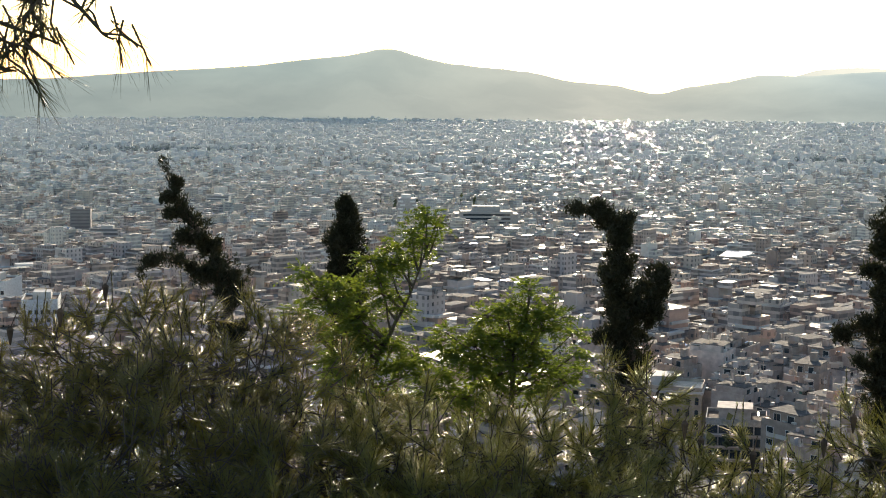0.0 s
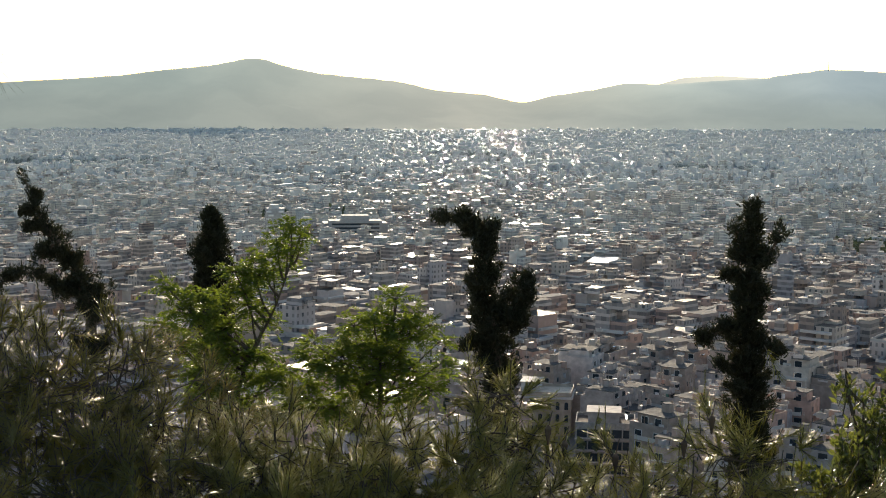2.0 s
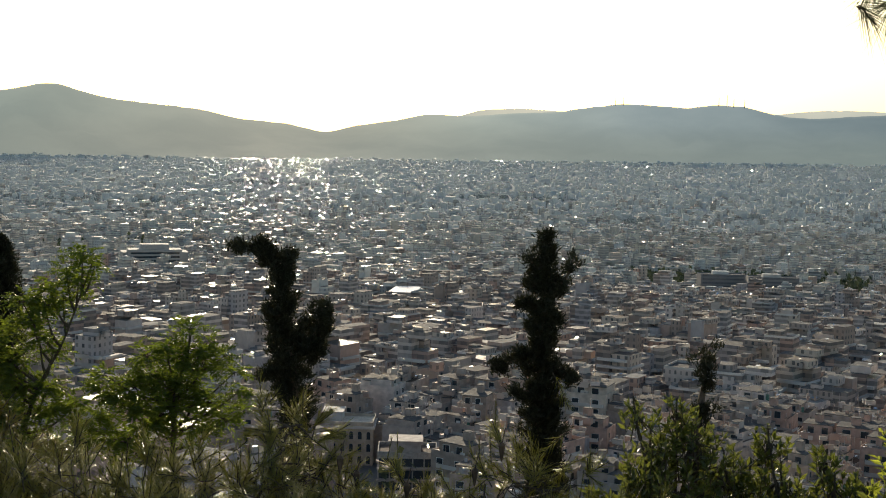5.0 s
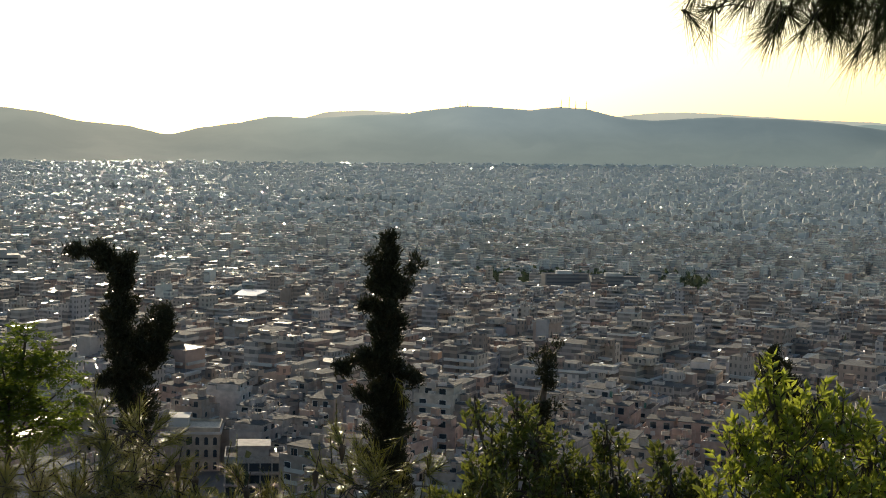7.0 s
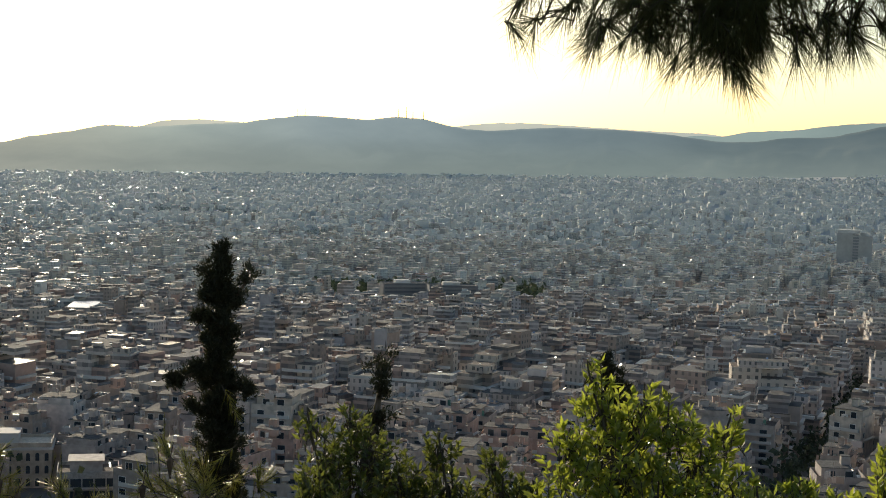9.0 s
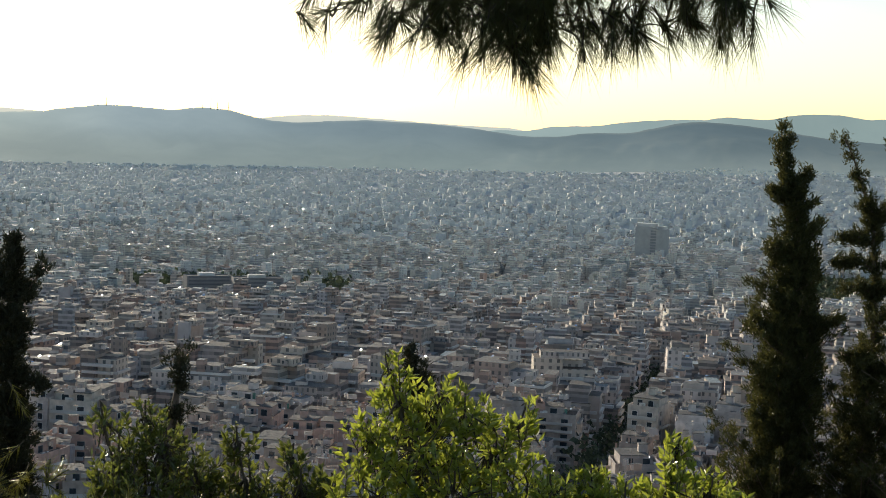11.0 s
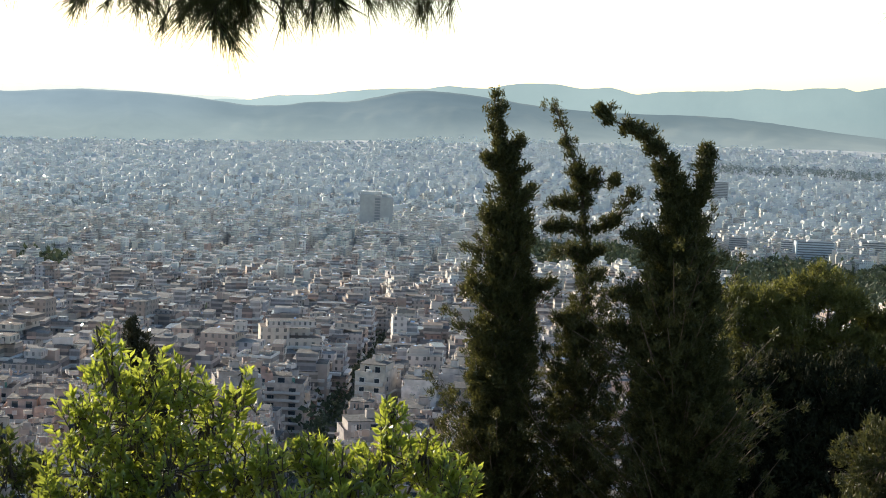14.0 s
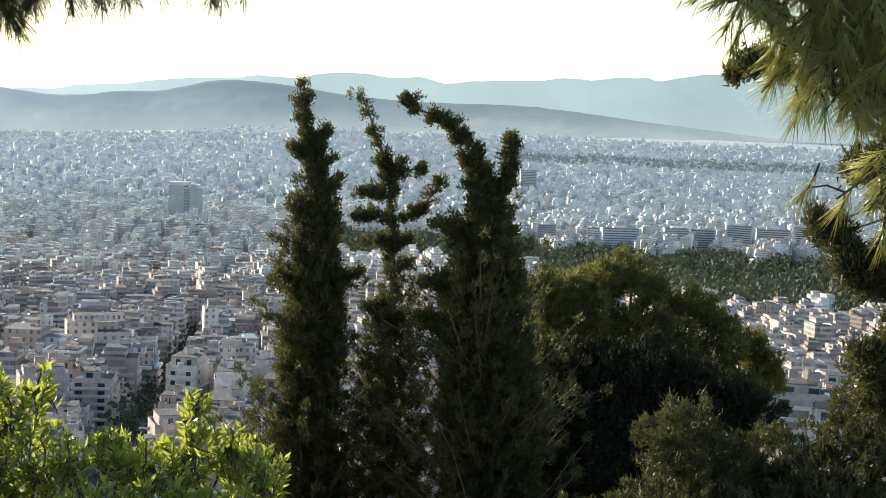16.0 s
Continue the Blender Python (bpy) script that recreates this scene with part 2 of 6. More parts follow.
M_mountain_far = haze_glow_material("distant_haze_glow", [(20, (0.27, 0.32, 0.33)), (32, (0.21, 0.28, 0.3)), (45, (0.155, 0.21, 0.225)), (62, (0.125, 0.175, 0.19))], FOOT_HAZE)
M_mountain_faint = haze_glow_material("faintest_haze_glow", [(20, (0.42, 0.43, 0.4)), (36, (0.33, 0.37, 0.37))], FOOT_HAZE)


# ---- mesh tools ----
class Geo:
    """Collects triangles and quads, with material slots and UVs, and makes one mesh of them."""

    def __init__(self):
        self.v, self.f3, self.f4, self.m3, self.m4, self.uv3, self.uv4, self.n = [], [], [], [], [], [], [], 0

    def add(self, verts, faces, slot=0, uv=None):
        verts, faces = np.asarray(verts, float).reshape(-1, 3), np.asarray(faces, int)
        four = faces.shape[1] == 4
        (self.f4 if four else self.f3).append(faces + self.n)
        (self.m4 if four else self.m3).append(np.broadcast_to(slot, len(faces)).astype(int))
        (self.uv4 if four else self.uv3).append(np.zeros((faces.size, 2)) if uv is None else np.asarray(uv, float).reshape(-1, 2))
        self.v.append(verts)
        self.n += len(verts)

    def mesh(self, name, materials, smooth=False):
        me = bpy.data.meshes.new(name)
        v = np.concatenate(self.v)
        t = np.concatenate(self.f3) if self.f3 else np.zeros((0, 3), int)
        q = np.concatenate(self.f4) if self.f4 else np.zeros((0, 4), int)
        me.vertices.add(len(v))
        me.vertices.foreach_set("co", v.ravel())
        loops = np.concatenate([t.ravel(), q.ravel()])
        me.loops.add(len(loops))
        me.loops.foreach_set("vertex_index", loops)
        me.polygons.add(len(t) + len(q))
        me.polygons.foreach_set("loop_start", np.concatenate([np.arange(len(t)) * 3, t.size + np.arange(len(q)) * 4]))
        me.polygons.foreach_set("material_index", np.concatenate(self.m3 + self.m4))
        me.polygons.foreach_set("use_smooth", np.full(len(t) + len(q), smooth))
        layer = me.uv_layers.new(name="UVMap")
        layer.data.foreach_set("uv", np.concatenate(self.uv3 + self.uv4).ravel())
        for m in materials:
            me.materials.append(m)
        me.update(calc_edges=True)
        return me


def part(name, geo, material, parent, label="", smooth=False):
    ob = new(name, geo.mesh(name, material if isinstance(material, list) else [material], smooth))
    ob.parent = parent
    return tagged(ob, label)


def root(name, at, label, category, group="", kind=""):
    ob = new(name)
    ob.location = at
    return tagged(ob, label, category, group, kind)


BOX = np.array([[0, 3, 2, 1], [4, 5, 6, 7], [0, 1, 5, 4], [1, 2, 6, 5], [2, 3, 7, 6], [3, 0, 4, 7]])


def box(geo, x0, x1, y0, y1, z0, z1, slot=0):
    geo.add([(x0, y0, z0), (x1, y0, z0), (x1, y1, z0), (x0, y1, z0), (x0, y0, z1), (x1, y0, z1), (x1, y1, z1), (x0, y1, z1)], BOX, slot)


def tube(geo, points, radii, sides=5, slot=0):
    """A tapered round stem along points."""
    p = np.asarray(points, float)
    r = np.interp(np.linspace(0, 1, len(p)), np.linspace(0, 1, len(radii)), radii)
    ahead = np.gradient(p, axis=0)
    ahead /= np.linalg.norm(ahead, axis=1)[:, None] + 1e-9
    side = np.cross(ahead, (0.31, 0.17, 0.93) if abs(ahead[0, 2]) < 0.9 else (1.0, 0.1, 0.0))
    side /= np.linalg.norm(side, axis=1)[:, None] + 1e-9
    up = np.cross(side, ahead)
    a = np.linspace(0, 2 * math.pi, sides, endpoint=False)
    ring = p[:, None] + r[:, None, None] * (side[:, None] * np.cos(a)[None, :, None] + up[:, None] * np.sin(a)[None, :, None])
    i, j = np.meshgrid(np.arange(len(p) - 1), np.arange(sides), indexing="ij")
    k = (j + 1) % sides
    geo.add(ring.reshape(-1, 3), np.stack([i * sides + j, i * sides + k, (i + 1) * sides + k, (i + 1) * sides + j], -1).reshape(-1, 4), slot)


def unit(v):
    return v / (np.linalg.norm(v, axis=-1, keepdims=True) + 1e-9)


def blades(geo, at, way, length, width, slot=0):
    """Thin needle-like triangles from at along way."""
    n = len(at)
    way = unit(way)
    side = unit(np.cross(way, rng.normal(size=(n, 3)))) * (np.broadcast_to(width, n) / 2)[:, None]
    tip = at + way * np.broadcast_to(length, n)[:, None]
    geo.add(np.stack([at - side, at + side, tip], 1), np.arange(3 * n).reshape(n, 3), slot)


def needle_spikes(geo, at, way, length, width):
    """Round tapering needles, three-sided and smooth-shaded."""
    n = len(at)
    way = unit(way)
    u = unit(np.cross(way, rng.normal(size=(n, 3))))
    w = np.cross(way, u)
    r = (np.broadcast_to(width, n) / 2)[:, None]
    tip = at + way * np.broadcast_to(length, n)[:, None]
    ring = [at + r * (u * math.cos(q) + w * math.sin(q)) for q in (0.0, 2.094, 4.189)]
    k = np.arange(n)[:, None] * 4
    geo.add(np.stack(ring + [tip], 1), np.concatenate([k + [[0, 1, 3]], k + [[1, 2, 3]], k + [[2, 0, 3]]]))


def leaves(geo, at, way, length, width, slot=0):
    """Pointed oval leaves, folded a little along the midrib."""
    n = len(at)
    way = unit(way)
    flat = unit(np.cross(way, rng.normal(size=(n, 3)) + np.array([0, 0, 0.6])))
    lift = np.cross(flat, way)
    L, W = np.broadcast_to(length, n)[:, None], np.broadcast_to(width, n)[:, None] / 2
    mid = at + way * L * 0.5 - lift * W * 0.35
    tip = at + way * L - lift * L * 0.12
    a, c = at + way * L * 0.45 + flat * W, at + way * L * 0.45 - flat * W
    v = np.stack([at, a, tip, c, mid], 1)
    k = np.arange(n)[:, None] * 5
    geo.add(v, np.concatenate([k + [[0, 4, 1]], k + [[1, 4, 2]], k + [[0, 3, 4]], k + [[3, 2, 4]]]), slot)


def spot(bearing, height, far):
    """A place by bearing and height angle in degrees, seen from the terrace, and the distance over ground."""
    swing = radians(min(max(bearing, 0), 50)) if far < 60 else 0.0
    return np.array([far * math.sin(radians(bearing)) + ARM * math.sin(swing), far * math.cos(radians(bearing)) + ARM * (math.cos(swing) - 1), EYE + far * math.tan(radians(height))])


# ---- terrain ----
def city_fall(r, bearing):
    """How far the streets lie below the eye."""
    basin = np.interp(r, [300, 500, 900, 1700, 2520, 3360, 4200], [109, 116, 146, 196, 205, 175, 150])
    rim = np.interp(bearing, [-16, 5, 20, 34, 46, 56, 68], [152, 148, 132, 112, 82, 72, 70])
    w = np.clip((r - 2750) / 1400, 0, 1) ** 1.3
    return basin * (1 - w) + rim * w


def ground_z(x, y):
    r, bearing = np.hypot(x, y), np.degrees(np.arctan2(x, y))
    shoulder = np.clip((bearing - 57) / 4, 0, 1) * (bearing < 110)    # the hill runs out more gently to the north
    slope = -(0.37 - 0.155 * shoulder) * np.maximum(0, r - 2.2)
    city = EYE - city_fall(r, np.clip(bearing, -30, 80))
    w = np.clip((r - 285 - 235 * shoulder) / 40, 0, 1)
    return slope * (1 - w) + city * w


rings = np.concatenate([np.linspace(0, 40, 30), np.geomspace(44, 4300, 110), [4600, 4990]])
turns = np.radians(np.concatenate([np.linspace(-60, 100, 161), np.linspace(104, 296, 49)]))
rr, tt = np.meshgrid(rings, turns, indexing="ij")
gx, gy = rr * np.sin(tt), rr * np.cos(tt)
gz = ground_z(gx, gy)
bumpy = 0.25 * np.sin(gx * 0.9 + 1) * np.cos(gy * 0.7) * np.clip((rr - 5) / 30, 0, 1) * (rr < 300)
land = Geo()
i, j = np.meshgrid(np.arange(len(rings) - 1), np.arange(len(turns)), indexing="ij")
k = (j + 1) % len(turns)
quads = np.stack([i * len(turns) + j, i * len(turns) + k, (i + 1) * len(turns) + k, (i + 1) * len(turns) + j], -1).reshape(-1, 4)
# beyond 2300 m the streets take the haze-paled colour
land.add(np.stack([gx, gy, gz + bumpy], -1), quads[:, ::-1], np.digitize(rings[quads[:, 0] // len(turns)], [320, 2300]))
ground = new("ground", land.mesh("ground", [M_hill, M_street, M_hazed_street], True))
tagged(ground, "dry hillside falling to flat grey city streets", "ground", kind="structure")


def mountain(name, label, near, crest, profile, material, seed):
    """A range: slopes with spurs rising from its foot to a crest line given as bearing and height angle."""
    az = np.linspace(profile[0][0], profile[-1][0], 640)
    top = np.interp(az, [p[0] for p in profile], [p[1] for p in profile])
    top = np.convolve(np.pad(top, 2, "edge"), np.ones(5) / 5, "valid")
    s = np.linspace(0, 1, 26)
    geo_v = []
    for a, el in zip(az, top):
        crest_z = EYE + crest * math.tan(radians(el + 0.025 * noise.noise((a * 1.9, seed, 0)) + 0.012 * noise.noise((a * 7, seed, 3))))
        foot = EYE - city_fall(near, a) - 4
        for q in s:
            r = near + (crest - near) * q
            lift = q ** 1.25 + 0.16 * math.sin(math.pi * q) * noise.noise((a * 0.5, q * 2.5, seed + 5)) + 0.08 * math.sin(math.pi * q) * noise.noise((a * 1.7, q * 5, seed))
            geo_v.append((r * math.sin(radians(a)), r * math.cos(radians(a)), foot + (crest_z - foot) * lift))
        r = crest + 60
        geo_v.append((r * math.sin(radians(a)), r * math.cos(radians(a)), foot))
    m = len(s) + 1
    i, j = np.meshgrid(np.arange(len(az) - 1), np.arange(m - 1), indexing="ij")
    geo = Geo()
    geo.add(geo_v, np.stack([i * m + j, (i + 1) * m + j, (i + 1) * m + j + 1, i * m + j + 1], -1).reshape(-1, 4))
    ob = new(name, geo.mesh(name, [material], True))
    tagged(ob, label, "mountain", kind="structure")
    return np.array(geo_v).reshape(len(az), m, 3)


FRONT = [(-34, -1.2), (-20, -0.8), (-14.4, -0.63), (-11.3, -0.37), (-9.2, -0.24), (-7.1, -0.09), (-5.2, 0.17), (-3.5, 0.34), (-2.6, 0.57), (-1.8, 0.62), (-0.9, 0.3), (0.2, 0.07), (1.5, -0.05), (3.4, -0.22),
         (4.8, -0.55), (6.7, -0.69), (8.1, -1.02), (9.1, -0.73), (10.8, -0.46), (12.0, -0.2), (13.7, -0.25), (15.0, -0.11), (16.8, -0.02), (18.3, 0.22), (19.4, 0.37), (20.9, 0.31), (21.7, 0.24), (22.9, 0.41),
         (23.9, 0.36), (25.0, 0.08), (26.2, -0.05), (27.5, 0.05), (28.9, 0.17), (31.4, 0.14), (33.2, 0.03), (35.1, -0.2), (36.6, -0.16), (37.5, 0.03), (39.2, 0.08), (40.1, 0.32), (41.2, 0.58), (42.1, 0.63),
         (43.6, 0.53), (45.0, 0.36), (46.4, 0.18), (48.4, 0.06), (50.2, 0.05), (52.3, 0.08), (53.6, 0.03), (55.6, -0.15), (57.3, -0.34), (60.4, -0.61), (62.9, -0.84), (80, -1.1)]
BEHIND = [(31, -0.5), (34.1, 0.0), (35.2, 0.0), (36.2, 0.22), (37.7, 0.29), (38.9, 0.48), (40.5, 0.65), (42.0, 0.7), (42.7, 0.83), (44.2, 0.78), (45.5, 1.04), (46.8, 1.07), (48.0, 0.91),
          (48.9, 1.03), (49.9, 0.78), (51.0, 0.94), (52.3, 1.0), (53.6, 1.06), (54.4, 1.19), (55.5, 1.13), (56.3, 1.26), (57.6, 1.31), (57.9, 1.17), (59.5, 1.49), (60.5, 1.52), (62.8, 1.71), (80, 1.6)]
FAINT = [(12, -0.6), (14, 0.0), (15.5, 0.1), (17.5, 0.0), (22, -0.1), (24.6, 0.0), (25.6, 0.16), (26.7, 0.28), (28.2, 0.3), (31.4, 0.17), (33, 0.12), (34.6, 0.1), (38, -0.4)]
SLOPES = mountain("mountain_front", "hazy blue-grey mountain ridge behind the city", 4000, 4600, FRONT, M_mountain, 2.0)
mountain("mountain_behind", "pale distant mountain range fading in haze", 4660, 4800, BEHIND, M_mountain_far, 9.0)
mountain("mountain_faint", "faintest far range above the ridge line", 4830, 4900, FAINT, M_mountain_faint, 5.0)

# ---- the city: plan of lots ----
GRID = radians(44.0)
CG, SG = math.cos(GRID), math.sin(GRID)
AVENUE = -47.0    # the broad tree-lined street runs along this line of the grid


def to_world(u, v):
    return u * CG + v * SG, -u * SG + v * CG


PARKS = [  # bearing from, to, distance from, to
    (45.5, 53.5, 1770, 2169), (53.5, 66.5, 1180, 2080), (19.8, 29, 1492, 1735), (-2, 1.5, 1934, 2005), (19.3, 21.4, 2621, 2713), (28.8, 31.2, 2646, 2730), (-17, -12.5, 580, 660), (33.2, 34.4, 847, 900), (36, 36.8, 687, 753), (52, 66, 3480, 3640),
    (-14, -6, 3050, 3100), (-5, 3, 2830, 2870), (4, 9, 3200, 3240), (13, 18, 3000, 3040), (39, 44, 2800, 2850),
]


def open_ground(x, y):
    r, a = np.hypot(x, y), np.degrees(np.arctan2(x, y))
    inside = np.zeros(np.shape(x), bool)
    for a0, a1, r0, r1 in PARKS:
        wob = 30 * np.sin(a * 1.7) + 18 * np.sin(a * 4.1 + 1)
        inside |= (a > a0) & (a < a1) & (r > r0 + wob * (r1 - r0) / 300) & (r < r1 + wob * (r1 - r0) / 300)
    return inside


LANDMARKS = [  # bearing, distance, clear radius
    (40.2, 2403, 40), (11.9, 1156, 43), (-1.3, 1620, 25), (1.8, 1588, 41), (-15.1, 647, 21), (-16.6, 713, 21), (11.7, 647, 12), (9.2, 482, 14), (11.5, 428, 14), (4.4, 478, 11),
    (-13.6, 1478, 17), (-12.6, 1368, 23), (-15.6, 972, 25), (-8.5, 1925, 22), (3.9, 1087, 13), (14.1, 937, 13), (14.7, 978, 13), (21.3, 1403, 34), (23.3, 1382, 28), (25.2, 1364, 30), (26.6, 1577, 16), (28.8, 752, 14), (27.4, 705, 12), (53.2, 3101, 24), (43.7, 2235, 31), (55.8, 2193, 17), (56.8, 2177, 35), (58.9, 2219, 26), (59.9, 2226, 25), (61.3, 2243, 27), (62.5, 2303, 32), (63.9, 2349, 33), (41.0, 1050, 17), (54.0, 2215, 21),
]


def lots():
    """Centre, size, turn and storeys of every house in the city."""
    rows = []
    gu = AVENUE - 3 + 54.0 * np.arange(-84, 80)
    gv = np.arange(-1500, 4400, 63.0)
    U, V = np.meshgrid(gu, gv, indexing="ij")
    U, V = U.ravel(), V.ravel()
    X, Y = to_world(U + 22, V + 27)
    R, A = np.hypot(X, Y), np.degrees(np.arctan2(X, Y))
    keep = (R > 230) & (R < 4150) & (A > -21) & (A < 72)
    for bu, bv in zip(U[keep], V[keep]):
        for cu in range(3):
            for cv in range(4):
                rows.append((bu + 8 + 14.6 * (cu + 0.5), bv + 14.0 * (cv + 0.5)))
    P = np.array(rows)
    u, v = P[:, 0], P[:, 1]
    # the streets bend gently away from the avenue
    far = np.maximum(np.clip((np.abs(u - AVENUE) - 60) / 500, 0, 1), np.clip((v - 900) / 250, 0, 1))
    wu = u + 3.5 * np.sign(u - AVENUE) + far * (26 * np.sin(v * 0.006 + u * 0.0017) + 14 * np.sin(v * 0.017 + 2) + 90 * np.sin(v * 0.0023 + 0.4 + u * 0.0008)) + rng.normal(0, 1.1, len(u)) + 6 * far * rng.normal(size=len(u)) * (v > 2000)
    wv = v + far * (30 * np.sin(u * 0.007 + 1) + 12 * np.sin(u * 0.019) + 80 * np.sin(u * 0.0021 + v * 0.0007))
    x, y = to_world(wu, wv)
    r, a = np.hypot(x, y), np.degrees(np.arctan2(x, y))
    ok = (r > 385 - 40 * np.clip((a - 58) / 3, 0, 1)) & (r < 3990 + 90 * rng.random(len(x))) & (a > -20) & (a < 71) & ~open_ground(x, y) & (rng.random(len(x)) > np.interp(r, [2300, 2800, 3300, 4000], [0.05, 0.12, 0.16, 0.3]))
    for lb, lr, clear in LANDMARKS:
        q = spot(lb, 0, lr)
        ok &= np.hypot(x - q[0], y - q[1]) > clear
    # open forecourts before the mansion and the office block
    ok &= ~((a > 7.6) & (a < 10.6) & (r < 470)) & ~((a > 6.5) & (a < 13.4) & (r < 418)) & ~((a > 3.6) & (a < 5.3) & (r < 466))
    x, y, r, a = x[ok], y[ok], r[ok], a[ok]
    n = len(x)
    w = 13.6 + rng.normal(0, 1.8, n)
    d = 13.2 + rng.normal(0, 1.8, n)
    tall = np.clip(rng.normal(5.5, 1.8, n) - 0.5 * (r > 2700) - 1.2 * (r > 3300), 2, 10).round().astype(int)
    tall = np.where(rng.random(n) < 0.09, rng.integers(2, 4, n), tall)
    turn = -GRID + rng.normal(0, 0.1, n) + 0.22 * np.sin(r * 0.0013 + 1) * (r > 1000) + 0.5 * (np.sin(x * 0.0021) * np.sin(y * 0.0017 + 1)) * (r > 1500)
    # some lots join into long slabs
    long = rng.random(n) < 0.07
    w, tall = np.where(long, w * rng.uniform(1.5, 2.2, n), w), np.where(long, np.maximum(tall, 6), tall)
    # outer suburbs are low, in long terraces that look down to the centre
    outer = np.clip((r - 2500) / 500, 0, 1)
    turn = np.where(rng.random(n) < outer, -np.radians(a) + rng.normal(0, 0.12, n), turn)
    w = w * (1 - outer * (0.52 - 0.5 * rng.random(n) ** 2))
    small = np.interp(r, [2160, 2880, 3500], [1.0, 0.55, 0.36])
    # ragged belt edges blend the painted haze tones
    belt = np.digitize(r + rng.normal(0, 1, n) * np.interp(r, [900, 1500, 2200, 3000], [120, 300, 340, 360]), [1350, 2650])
    return x, y, r, a, w, d * np.sqrt(small), tall, turn, small, belt


LX, LY, LR, LA, LW, LD, LF, LT, LS, BELT = lots()
LZ = ground_z(LX, LY)


def boxes(geo, x, y, z, w, d, h, turn, wall=0, roof=1):
    """Many upright boxes at once, without floors; UVs run in metres round the walls."""
    n = len(x)
    c, s = np.cos(turn), np.sin(turn)
    px, py = np.array([-1, 1, 1, -1]) / 2, np.array([-1, -1, 1, 1]) / 2
    lx, ly = w[:, None] * px, d[:, None] * py
    wx, wy = x[:, None] + lx * c[:, None] - ly * s[:, None], y[:, None] + lx * s[:, None] + ly * c[:, None]
    lo = np.stack([wx, wy, np.broadcast_to(z[:, None], wx.shape)], -1)
    hi = lo + np.array([0, 0, 1.0]) * h[:, None, None]
    k = np.arange(n)[:, None, None] * 8
    sides = np.array([[0, 1, 5, 4], [1, 2, 6, 5], [2, 3, 7, 6], [3, 0, 4, 7], [4, 5, 6, 7]])[None]
    faces = (k + sides).reshape(-1, 4)
    slots = np.tile([wall, wall, wall, wall, roof], n)
    uv = np.zeros((n, 5, 4, 2))
    for q, size in enumerate((w, d, w, d)):
        uv[:, q, 1, 0] = uv[:, q, 2, 0] = size
        uv[:, q, 2, 1] = uv[:, q, 3, 1] = h
        uv[:, q, :, 1] += (3.0 - np.mod(h, 3.0))[:, None] * 0
    geo.add(np.concatenate([lo, hi], 1).reshape(-1, 3), faces, slots, uv)


def roof_gear(geo, x, y, z, turn, share, size, slot):
    """Tilted bright collectors and tanks on roofs."""
    pick = rng.random(len(x)) < share
    x, y, z = x[pick] + rng.uniform(-2, 2, pick.sum()), y[pick] + rng.uniform(-2, 2, pick.sum()), z[pick]
    n = len(x)
    # collectors face the noon sun, off to one side, at assorted pitches
    facing = np.radians(np.where(rng.random(n) < 0.75, rng.normal(-92, 28, n), rng.uniform(-180, 180, n)))
    tilt = np.radians(np.where(rng.random(n) < 0.6, rng.uniform(0, 13, n), rng.uniform(16, 55, n)))
    nx, ny, nz = np.sin(facing) * np.sin(tilt), np.cos(facing) * np.sin(tilt), np.cos(tilt)
    normal = np.stack([nx, ny, nz], -1)
    across = unit(np.cross(normal, [0, 0, 1.0])) * (size * rng.uniform(0.5, 1.2, n))[:, None]
    along = unit(np.cross(normal, across)) * (size * rng.uniform(0.4, 0.8, n))[:, None]
    c = np.stack([x, y, z + 0.15 + np.abs(along[:, 2])], -1)
    top = np.stack([c - across - along, c + across - along, c + across + along, c - across + along], 1)
    low = top - normal[:, None] * 0.12
    k = np.arange(n)[:, None, None] * 8
    geo.add(np.concatenate([low, top], 1).reshape(-1, 3), (k + BOX[None]).reshape(-1, 4), slot)


